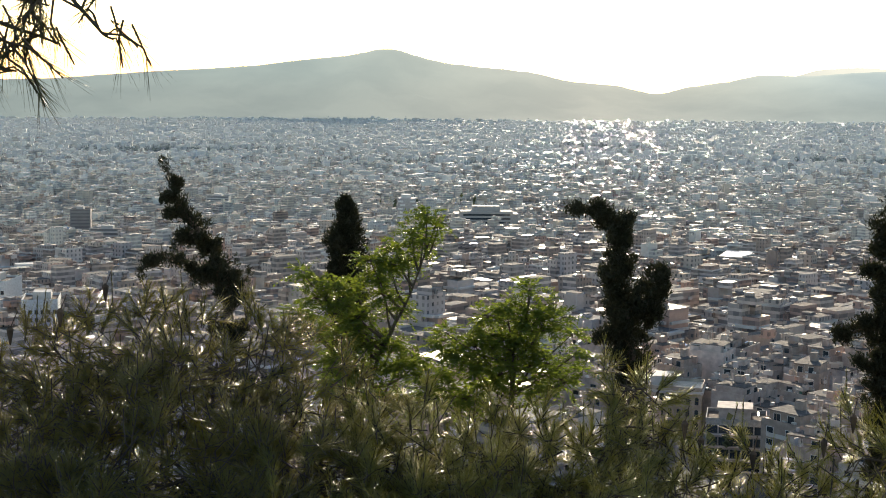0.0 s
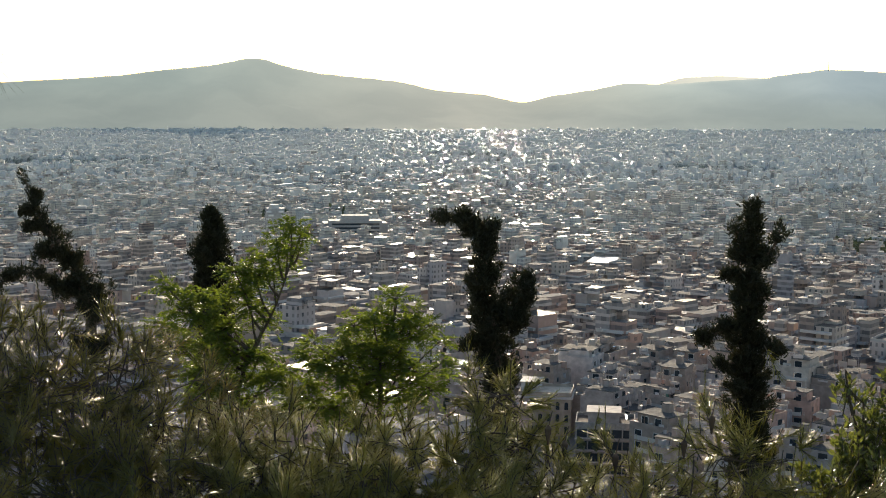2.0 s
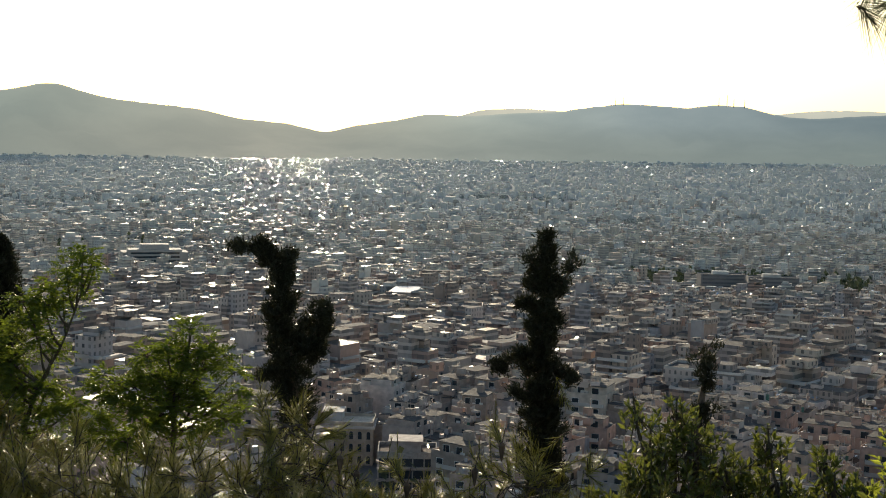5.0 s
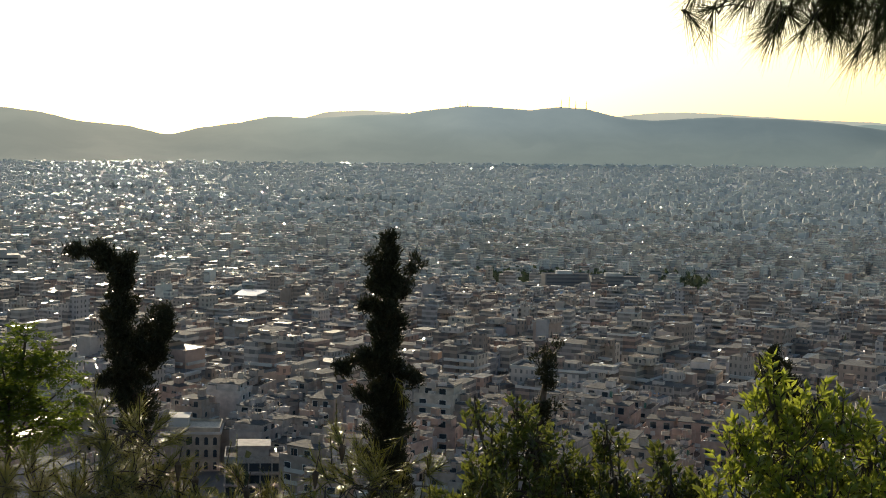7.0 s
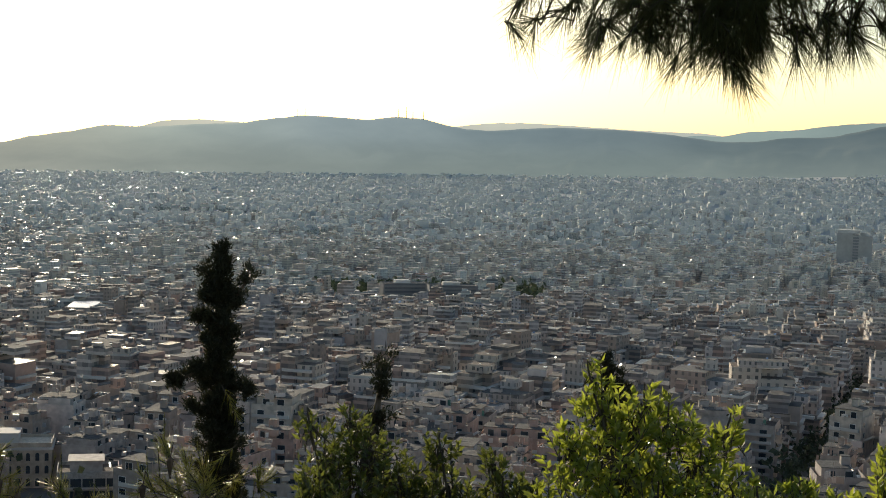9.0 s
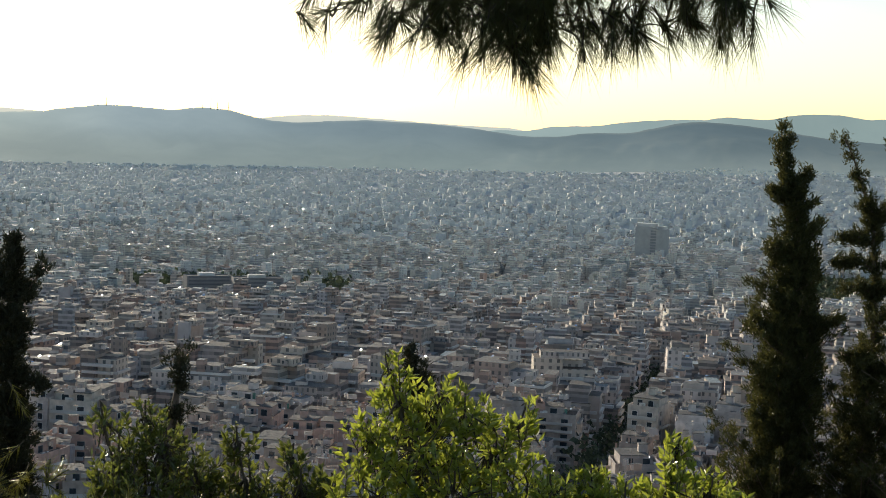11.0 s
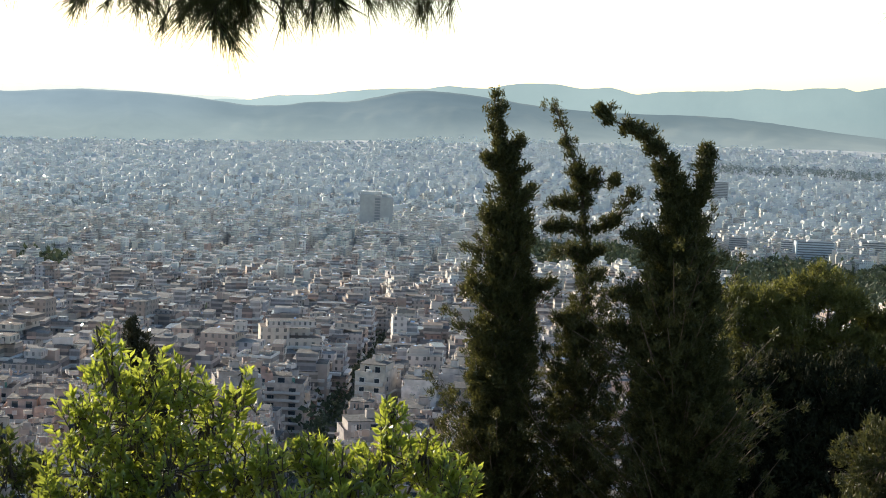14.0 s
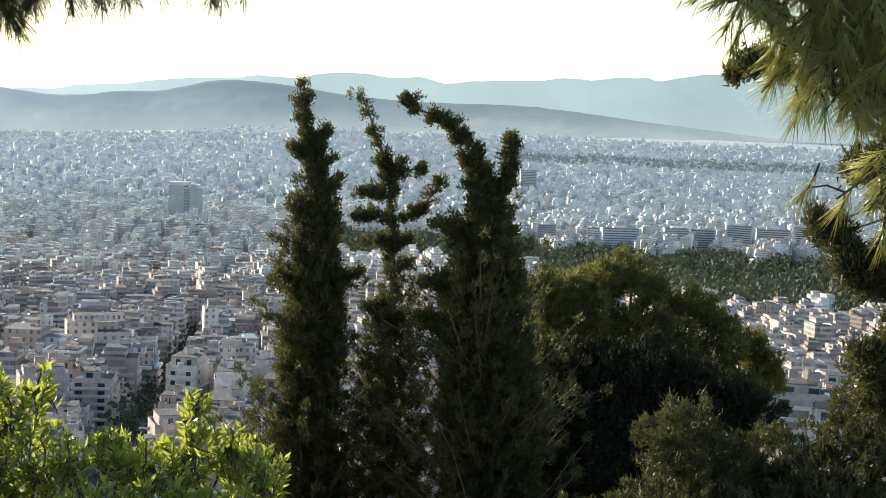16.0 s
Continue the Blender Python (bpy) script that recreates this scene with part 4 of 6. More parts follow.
glass_block = landmark("office_building", "low office block with dark glazed floors and pale piers", 11.5, 428, -12)
g = Geo()
upright(g, 17, 13, 15.5)
part("wall", g, [plain_material("grey_office_render", (0.3, 0.29, 0.28), 0.8), M_roof], glass_block)
for level in range(4):
    for q in range(5):
        g = Geo()
        x, z = -6.6 + q * 3.3, 1.6 + level * 3.5
        box(g, x - 1.45, x + 1.45, -6.6, -6.45, z, z + 2.3)
        part("window", g, M_glass, glass_block)
    g = Geo()
    box(g, -8.6, 8.6, -7.6, -6.5, 0.9 + level * 3.5, 1.3 + level * 3.5)
    part("balcony", g, M_hero[4], glass_block)
g = Geo()
box(g, -5, 4, -3, 5, 15.504, 18.6)
box(g, -5.5, 4.5, -3.5, 5.5, 18.6, 18.8)
part("penthouse", g, M_hero[4], glass_block)
g = Geo()
tube(g, [(6, -2, 17.0), (6, 0.4, 17.0)], [0.4, 0.4], 10)
part("water_tank", g, M_metal, glass_block, "bright metal water tank", True)

shed = landmark("workshop", "plain workshop with a flat shining metal roof sheet", 4.4, 478, 0)
g = Geo()
upright(g, 12, 11, 12)
part("wall", g, [M_hero[0], M_roof], shed)
g = Geo()
box(g, -2.2, 2.2, -2.6, 1.6, 12.004, 13.2)
part("roof_sheet", g, M_metal, shed, "flat polished metal sheet")

# taller blocks that stand out of the roofs
BLOCK_PAINT = {"D": (0.2, 0.2, 0.205), "G": (0.34, 0.345, 0.35), "B": (0.42, 0.47, 0.5), "P": (0.48, 0.475, 0.46), "E": (0.42, 0.36, 0.3), "W": (0.64, 0.63, 0.61)}
M_block = {key: plain_material("block_render_" + key, c, 0.8, 0.0, 0.2, 0.12) for key, c in BLOCK_PAINT.items()}
M_ribbon = plain_material("shaded_window_band", (0.13, 0.14, 0.15), 0.25)
BLOCKS = [  # label, bearing, distance, width, height, paint
    ("dark grey office tower among low roofs", -13.6, 1478, 19, 42, "D"),
    ("plain grey apartment slab with even floors", -12.6, 1368, 31, 28, "G"),
    ("long pale blue-grey office block", -15.6, 972, 34, 22, "B"),
    ("pale office block with a grid of floors", -8.5, 1925, 29, 31, "P"),
    ("slim beige apartment tower", 3.9, 1087, 11, 18, "E"),
    ("white apartment tower over low roofs", 14.1, 937, 11, 15, "W"),
    ("white narrow apartment block over roofs", 14.7, 978, 12, 17, "W"),
    ("wide grey office block with a white roof edge", 21.3, 1403, 53, 22, "P"),
    ("broad dark grey office slab", 23.3, 1382, 41, 34, "D"),
    ("broad dusky office slab beside trees", 25.2, 1364, 45, 34, "D"),
    ("pale grey tower among trees", 26.6, 1577, 17, 33, "G"),
    ("beige apartment block above its neighbours", 28.8, 752, 13, 17, "E"),
    ("sand-coloured apartment block among roofs", 27.4, 705, 8, 12, "E"),
    ("far grey tower in the outer city", 53.2, 3101, 33, 39, "G"),
    ("long white building at the park edge", 43.7, 2235, 46, 22, "W"),
    ("white tower at the park edge", 55.8, 2193, 18, 32, "W"),
    ("pale blue office slab at the park edge", 56.8, 2177, 55, 35, "B"),
    ("grey apartment slab facing the park", 58.9, 2219, 36, 36, "G"),
    ("grey apartment slab facing the park", 59.9, 2226, 36, 35, "G"),
    ("grey apartment slab facing the park", 61.3, 2243, 39, 43, "P"),
    ("grey apartment slab facing the park", 62.5, 2303, 50, 36, "G"),
    ("grey apartment slab facing the park", 63.9, 2349, 52, 39, "P"),
    ("brown-grey apartment block on the avenue", 41.0, 1050, 20, 19, "E"),
    ("grey tower half hidden by trees", 54.0, 2215, 27, 32, "G"),
]
for label, bearing, far, wide, high, paint in BLOCKS:
    q = spot(bearing, 0, far)
    block = root("apartment_block" if "apartment" in label else "office_block", (q[0], q[1], float(ground_z(q[0], q[1])) - 1.0), label, "building", "blocks above the roofs")
    block.rotation_euler = (0, 0, radians(-bearing + rng.uniform(-16, 16)))
    deep = min(wide, 16)
    floors = max(3, int(high / 3.2))
    rise = high / floors
    g = Geo()
    upright(g, wide, deep, high - 0.9)
    part("wall", g, [M_block[paint], M_roof_mid], block)
    g = Geo()
    box(g, -wide * 0.46, wide * 0.46, -0.05, 0.25, 0, rise * 0.45)
    band = g.mesh("window", [M_ribbon])
    g = Geo()
    box(g, -wide * 0.48, wide * 0.48, -1.1, 0.0, 0, 0.9)
    shelf = g.mesh("balcony", [M_block["P" if paint in "GD" else paint]])
    for level in range(floors):
        pane = new("window", band)
        pane.parent, pane.location = block, (0, -deep / 2, level * rise + rise * 0.42)
        if "apartment" in label and level:
            ledge = new("balcony", shelf)
            ledge.parent, ledge.location = block, (0, -deep / 2, level * rise - 0.3)
    g = Geo()
    box(g, -wide * 0.2, wide * 0.15, -deep * 0.2, deep * 0.3, high - 0.896, high + 2.2)
    part("stair_head", g, M_slab, block)

# masts on the front ridge
for bearing, height in ((19.1, 24), (19.4, 28), (22.95, 26), (23.25, 34), (23.5, 24), (23.9, 22)):
    q = spot(bearing, 0.30 if bearing < 20 else 0.36, 4590)
    mast = root("radio_mast", q, "thin radio mast on the mountain ridge", "mast", "ridge masts")
    g = Geo()
    tube(g, [(0, 0, -8), (0, 0, height)], [1.6, 0.7], 4)
    part("pole", g, M_shutter, mast)


# ---- trees in the city ----
def clump_trees(geo, x, y, z, size, pieces):
    """Uneven crowns of many leaf clumps."""
    for q in range(len(x)):
        s = size[q]
        lobes = rng.normal(size=(5, 3)) * np.array([0.35, 0.35, 0.28]) * s
        c = lobes[rng.integers(0, 5, pieces)] + unit(rng.normal(size=(pieces, 3))) * s * rng.uniform(0.15, 0.42, (pieces, 1))
        at = c + np.array([x[q], y[q], z[q] + s * 0.9])
        leaves(geo, at, rng.normal(size=(pieces, 3)) + np.array([0, 0, 0.3]), s * 1.9 / math.sqrt(pieces), s * 1.3 / math.sqrt(pieces))


def grove(name, label, x, y, size, pieces, material=None):
    g = Geo()
    z = ground_z(x, y)
    clump_trees(g, x, y, z, size, pieces)
    for q in range(len(x)):
        tube(g, [(x[q], y[q], z[q] - 0.5), (x[q], y[q], z[q] + size[q] * 0.8)], [size[q] * 0.05, size[q] * 0.02], 4, 1)
    ob = new(name, g.mesh(name, [material or M_park, M_trunk]))
    return tagged(ob, label, "trees", kind="stuff")


px, py = [], []
for a0, a1, r0, r1 in PARKS:
    area = math.radians(a1 - a0) * (r1 ** 2 - r0 ** 2) / 2
    n = int(min(2400, area / (60 if r0 == 1492 else 100 if r0 < 2450 else 60)))
    a = np.radians(rng.uniform(a0, a1, n))
    r = np.sqrt(rng.uniform(r0 ** 2, r1 ** 2, n))
    px.append(r * np.sin(a)), py.append(r * np.cos(a))
px, py = np.concatenate(px), np.concatenate(py)
inside = open_ground(px, py)
px, py = px[inside], py[inside]
away = np.hypot(px, py) > 2300
grove("park_trees", "dark green park trees between the houses", px[~away], py[~away], rng.uniform(8, 14, (~away).sum()), 15)
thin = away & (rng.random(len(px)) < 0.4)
grove("far_woods", "hazy belts of trees in the far city", px[thin], py[thin], rng.uniform(4, 8, thin.sum()), 12, M_hazed_wood)

v = np.concatenate([np.arange(430, 1350, 15.0)] * 2)
u = AVENUE + np.where(np.arange(len(v)) < len(v) / 2, -4.5, 4.5) + rng.normal(0, 0.6, len(v))
ax, ay = to_world(u, v)
grove("street_trees", "dusky street trees lining the broad avenue", ax, ay, rng.uniform(5, 8, len(ax)), 45)
n = 1100
a, r = np.radians(rng.uniform(-18, 68, n)), rng.uniform(400, 2000, n)
grove("garden_trees", "scattered dark garden trees among apartment blocks", r * np.sin(a), r * np.cos(a), rng.uniform(5, 10, n), 24)

# ---- plants on the hillside ----
def curve(points, n=14):
    """A smooth line through a few points."""
    p = np.asarray(points, float)
    s = np.linspace(0, len(p) - 1, n)
    i = np.clip(s.astype(int), 0, len(p) - 2)
    t = (s - i)[:, None]
    a, b, c, d = p[np.maximum(i - 1, 0)], p[i], p[i + 1], p[np.minimum(i + 2, len(p) - 1)]
    return 0.5 * (2 * b + (c - a) * t + (2 * a - 5 * b + 4 * c - d) * t ** 2 + (3 * b - a - 3 * c + d) * t ** 3)


def planted(bearing, far):
    """Where a stem enters the slope."""
    foot = spot(bearing, 0, far)
    foot[2] = float(ground_z(foot[0], foot[1])) - 0.1
    return foot


def sprays(green, heart, out, per, size, stiff):
    """Tufts of flat scale-leaf sprays round each heart."""
    n = len(heart) * per
    h = np.repeat(np.arange(len(heart)), per)
    grow = unit(out[h] * 0.6 + np.array([0, 0, stiff]) + rng.normal(0, 0.5, (n, 3)))
    at = heart[h] + rng.normal(0, size * 0.55, (n, 3))
    blades(green, at, grow, size * rng.uniform(0.5, 1.4, n), size * rng.uniform(0.2, 0.42, n))


def cypress(label, line, far, radii, material, clumps, per, side=(), stiff=0.75, size=0.042, wood_to=1.0, full=0.8, ragged=1.0, core=0.55, loose=1.0, lumpy=0.0):
    """A cypress: a bent trunk, and sprays of scale leaves in tufts round it. line: bearings and heights from the tip down."""
    pts = np.array([spot(b, e, far) for b, e in line])
    foot = pts[-1].copy()
    foot[2] = float(ground_z(foot[0], foot[1])) - 0.1
    ob = root("cypress_tree", foot, label, "tree", "cypresses")
    spine = curve(np.concatenate([pts, foot[None]]) - foot, 60)
    wood = Geo()
    tube(wood, spine[::-1], [0.055 * wood_to, 0.04 * wood_to, 0.016, 0.005], 7)
    shown = (len(pts) - 1) / len(pts)
    lines = [(spine, np.interp(np.linspace(0, 1, 60), np.linspace(0, shown, len(radii)), radii) * (np.linspace(0, 1, 60) < shown + 0.06), clumps)]
    for branch, rad, cl in side:
        b = curve(np.array([spot(*q, far) for q in branch]) - foot, 24)
        tube(wood, b[::-1], [0.018, 0.005], 5)
        lines.append((b, np.interp(np.linspace(0, 1, 24), np.linspace(0, 1, len(rad)), rad), cl))
    green = Geo()
    for path, rad, count in lines:
        seg = np.linalg.norm(np.diff(path, axis=0), axis=1)
        weight = np.append(seg, seg[-1]) * (rad + 0.02) * (rad > 0)
        tufts = 6
        n = int(count * 0.6) // tufts
        pick = rng.choice(len(path), n, p=weight / weight.sum())
        out = unit(rng.normal(size=(n, 3)) * np.array([1, 1, 0.0]))
        rise = rng.uniform(0.35, 1.1, n)
        reach = rad[pick] * (1 + ragged * rng.choice([-0.4, -0.2, -0.05, 0.1, 0.28], n))
        # boughs bunch into lobes with gaps between them
        lobe = np.array([noise.noise(Vector(path[k] * 2.3 + o * 1.1 + foot)) for k, o in zip(pick, out)])
        reach = reach * np.clip(1 + lumpy * 1.5 * lobe, 0.45, 1.12)
        end = path[pick] + out * reach[:, None] + np.array([0, 0, 1.0]) * (reach * rise - rad[pick] * 0.6)[:, None]
        start = path[pick] - np.array([0, 0, 1.0]) * (rad[pick] * 0.7)[:, None]
        for q in range(n):
            tube(wood, [start[q], (start[q] + end[q]) / 2 + out[q] * reach[q] * 0.12, end[q]], [0.008, 0.003], 3)
        s = np.linspace(0.12, 1.0, tufts)[None, :, None]
        heart = start[:, None] * (1 - s) + end[:, None] * s + out[:, None] * (reach[:, None, None] * 0.22 * s * (1 - s) * 2)
        heart = (heart + rng.normal(0, 1, heart.shape) * (0.008 + loose * (0.15 - 0.05 * s) * rad[pick][:, None, None])).reshape(-1, 3)
        sprays(green, heart, np.repeat(out, tufts, 0), per, size, stiff)
        # the dense inner crown
        m = int(count * core)
        pick = rng.choice(len(path), m, p=weight / weight.sum())
        out = unit(rng.normal(size=(m, 3)) * np.array([1, 1, 0.3]))
        sprays(green, path[pick] + out * (rad[pick] * full * rng.uniform(0, 1, m) ** 0.5)[:, None] + rng.normal(0, 0.03, (m, 3)), out, per, size, stiff)
    part("trunk", wood, M_trunk, ob)
    part("crown", green, material, ob)
    return ob


def shoots(green, wood, tips, ways, needles, length, spread, stem=0.12, thick=0.0024):
    """Pine shoots: a stem with long needles standing off it, pointing forward."""
    n = len(tips)
    ways = unit(ways)
    k = np.repeat(np.arange(n), needles)
    m = len(k)
    along = rng.uniform(0.0, 1.0, m)
    at = tips[k] - ways[k] * (stem * (1 - along))[:, None]
    off = unit(np.cross(ways[k], rng.normal(size=(m, 3))))
    way = ways[k] + off * (spread * (1.2 - 0.6 * along))[:, None] + np.array([0, 0, -0.08])
    needle_spikes(green, at, way, length * rng.uniform(0.75, 1.1, m), thick * (1 + 0.35 * rng.random(m)))
    for q in range(n):
        tube(wood, [tips[q] - ways[q] * stem * 1.2 + rng.normal(0, 0.01, 3), tips[q] - ways[q] * stem * 0.6, tips[q] + ways[q] * 0.02], [0.0028, 0.002], 3)


def pine_bush(label, lumps, far, base, count, needles=30, length=0.076, cones=0, material=None):
    """A low pine: limbs to several lobes, each set with needle shoots. lumps: bearing, height, offset in depth, radius."""
    foot = planted(base, far)
    ob = root("pine_tree", foot, label, "tree", "young pines")
    wood, green = Geo(), Geo()
    size = np.array([q[3] for q in lumps]) ** 2
    for bearing, height, off, rad in lumps:
        c = spot(bearing, height, far + off) - foot
        c[2] -= rad
        mid = c * np.array([0.55, 0.55, 0.5]) + rng.normal(0, 0.08, 3)
        tube(wood, curve([(0, 0, 0), mid, c], 9), [0.03, 0.012, 0.006], 6)
        whorl = 5
        ends = max(4, int(count * rad ** 2 / size.sum()) // whorl)
        d = unit(rng.normal(size=(ends, 3)) + np.array([0, -0.25, 0]))
        d[:, 2] = np.abs(d[:, 2]) * 1.1 - 0.4
        d = unit(d)
        end = c + d * (rad * rng.uniform(0.35, 1.12, ends) ** 0.7)[:, None] * np.array([1.15, 1.15, 1.0])
        k = np.repeat(np.arange(ends), whorl)
        n = len(k)
        ways = d[k] * 0.7 + np.array([0, 0, 0.38]) + rng.normal(0, 0.5, (n, 3))
        tips = end[k] + unit(ways) * rng.uniform(0.03, 0.13, (n, 1))
        shoots(green, wood, tips, ways, needles, length, 0.62, 0.09)
        fill = int(n * 0.45)
        inner = c + rng.normal(0, rad * 0.42, (fill, 3)) - np.array([0, 0, rad * 0.15])
        shoots(green, wood, inner, rng.normal(0, 0.7, (fill, 3)) + np.array([0, 0, 0.2]), needles, length, 0.75, 0.12)
        # bare spring candles above some shoots
        up = rng.random(n) < 0.06
        for q in np.flatnonzero(up):
            rise = np.array([rng.normal(0, 0.1), rng.normal(0, 0.1), 1.0]) * rng.uniform(0.08, 0.16)
            tube(wood, [tips[q], tips[q] + rise], [0.0025, 0.002], 3)
            m = 26
            s = rng.uniform(0.1, 1.0, m)[:, None]
            needle_spikes(green, tips[q] + rise * s, unit(rise) * 1.0 + rng.normal(0, 0.2, (m, 3)), 0.035 * rng.uniform(0.5, 1.2, m), 0.002)
        for q in range(0, n, 4):
            tube(wood, curve([c + rng.normal(0, rad * 0.2, 3), (c + tips[q]) / 2 - np.array([0, 0, 0.05]), tips[q] - unit(ways[q]) * 0.18], 6), [0.004, 0.002], 4)
    part("trunk", wood, M_twig, ob)
    part("needles", green, material or M_needle, ob, "", True)
    for q in range(cones):
        bearing, height, off, rad = lumps[q % len(lumps)]
        c = spot(bearing + rng.uniform(-1, 1), height - rng.uniform(0.0, 0.8), far + off - rad * 0.6) - foot
        g = Geo()
        tube(g, [c + np.array([0, 0, 0.04]), c + np.array([0, 0, 0.028]), c + np.array([0, 0, 0.01]), c - np.array([0, 0, 0.035])], [0.004, 0.014, 0.012, 0.003], 8)
        tube(g, [c + np.array([0, 0, 0.03]), c + np.array([0.02, 0.03, 0.09])], [0.002, 0.002], 4)
        part("cone", g, M_cone, ob, "dark woody pine cone")
    return ob


def limbs(wood, foot, lumps, far, thick):
    """Limbs fork from the foot to the heart of every lobe; returns the hearts."""
    hearts = []
    for bearing, height, off, rad in lumps:
        c = spot(bearing, height, far + off) - foot
        c[2] -= rad
        mid = c * np.array([0.25, 0.25, 0.6]) + rng.normal(0, 0.06, 3)
        tube(wood, curve([rng.normal(0, 0.03, 3), mid, c, c + np.array([0, 0, rad * 0.7])], 12), [thick, thick * 0.6, thick * 0.3, 0.004], 6)
        hearts.append((c, rad))
    return hearts


def feathery_tree(label, stem, sprays_at, far, count):
    """A light tree: thin boughs that end in rosettes of compound leaves, each a rib with pairs of leaflets. stem: bearings and heights from the tip down."""
    foot = planted(stem[-1][0], far)
    ob = root("feathery_tree", foot, label, "tree", "feathery trees")
    wood, green = Geo(), Geo()
    line = curve(np.concatenate([np.array([spot(b, e, far) for b, e in stem]) - foot, np.zeros((1, 3))]), 40)
    tube(wood, line[::-1], [0.024, 0.016, 0.008, 0.004], 6)
    for bearing, height, off, rad in sprays_at:
        c = spot(bearing, height, far + off) - foot
        join = line[np.argmin(np.linalg.norm(line - (c - np.array([0, 0, 0.22])), axis=1))]
        tube(wood, curve([join, (join + c) / 2 + np.array([0, 0, -0.05]), c], 9), [0.012, 0.008, 0.003], 5)
        n = max(8, int(count * (rad / 0.09) ** 2))
        d = unit(rng.normal(size=(n, 3)) * np.array([1, 1, 0.55]) + np.array([0, 0, 0.22]))
        start = c + d * (rad * rng.uniform(0.0, 0.75, n))[:, None]
        for q in range(0, n, 3):
            tube(wood, [c + rng.normal(0, 0.01, 3), (c + start[q]) / 2, start[q]], [0.004, 0.002], 3)
        run = unit(d + rng.normal(0, 0.28, (n, 3))) * rng.uniform(0.08, 0.16, (n, 1))
        for q in range(n):
            pairs = 7
            s = np.repeat(np.linspace(0.2, 1.0, pairs), 2)
            rib = start[q] + run[q] * s[:, None] - np.array([0, 0, 0.06]) * (s ** 2)[:, None] * 0.6
            across = unit(np.cross(run[q], [rng.normal(0, 0.3), rng.normal(0, 0.3), 1.0]))
            sign = np.tile([1.0, -1.0], pairs)[:, None]
            way = across * sign + unit(run[q]) * 0.3 + rng.normal(0, 0.1, (2 * pairs, 3)) - np.array([0, 0, 0.15])
            leaves(green, rib, way, 0.036 * rng.uniform(0.8, 1.1, 2 * pairs), 0.013)
    part("trunk", wood, M_twig, ob)
    part("leaves", green, M_acacia, ob)
    return ob


def laurel(label, lumps, far, base, count, leaf=0.06, material=None):
    """A bush of upright shoots with glossy leaves set round them, thickest at the tips."""
    foot = planted(base, far)
    ob = root("laurel_bush", foot, label, "shrub", "laurel bushes")
    wood, green = Geo(), Geo()
    total = sum(q[3] ** 2 for q in lumps)
    for c, rad in limbs(wood, foot, lumps, far, 0.018):
        n = max(6, int(count * rad ** 2 / total))
        d = unit(rng.normal(size=(n, 3)))
        d[:, 2] = np.abs(d[:, 2]) * 1.2 - 0.35
        d = unit(d)
        tips = c + d * (rad * rng.uniform(0.3, 1.0, n) ** 0.55)[:, None]
        ways = unit(d * 0.5 + np.array([0, 0, 0.8]) + rng.normal(0, 0.22, (n, 3)))
        stem = rng.uniform(0.1, 0.24, n)
        for q in range(n):
            tube(wood, [c + (tips[q] - c) * 0.2, tips[q] - ways[q] * stem[q], tips[q]], [0.005, 0.002], 4)
        per = 16
        k = np.repeat(np.arange(n), per)
        s = rng.uniform(0, 1.0, len(k)) ** 0.7
        at = tips[k] - ways[k] * (stem[k] * (1 - s))[:, None]
        off = unit(np.cross(ways[k], rng.normal(size=(len(k), 3))))
        leaves(green, at, ways[k] * (0.45 + 0.5 * s[:, None]) + off * 0.8, leaf * rng.uniform(0.55, 1.15, len(k)), leaf * 0.36 * rng.uniform(0.75, 1.2, len(k)))
    part("trunk", wood, M_twig, ob)
    part("leaves", green, material or M_leaf, ob)
    return ob


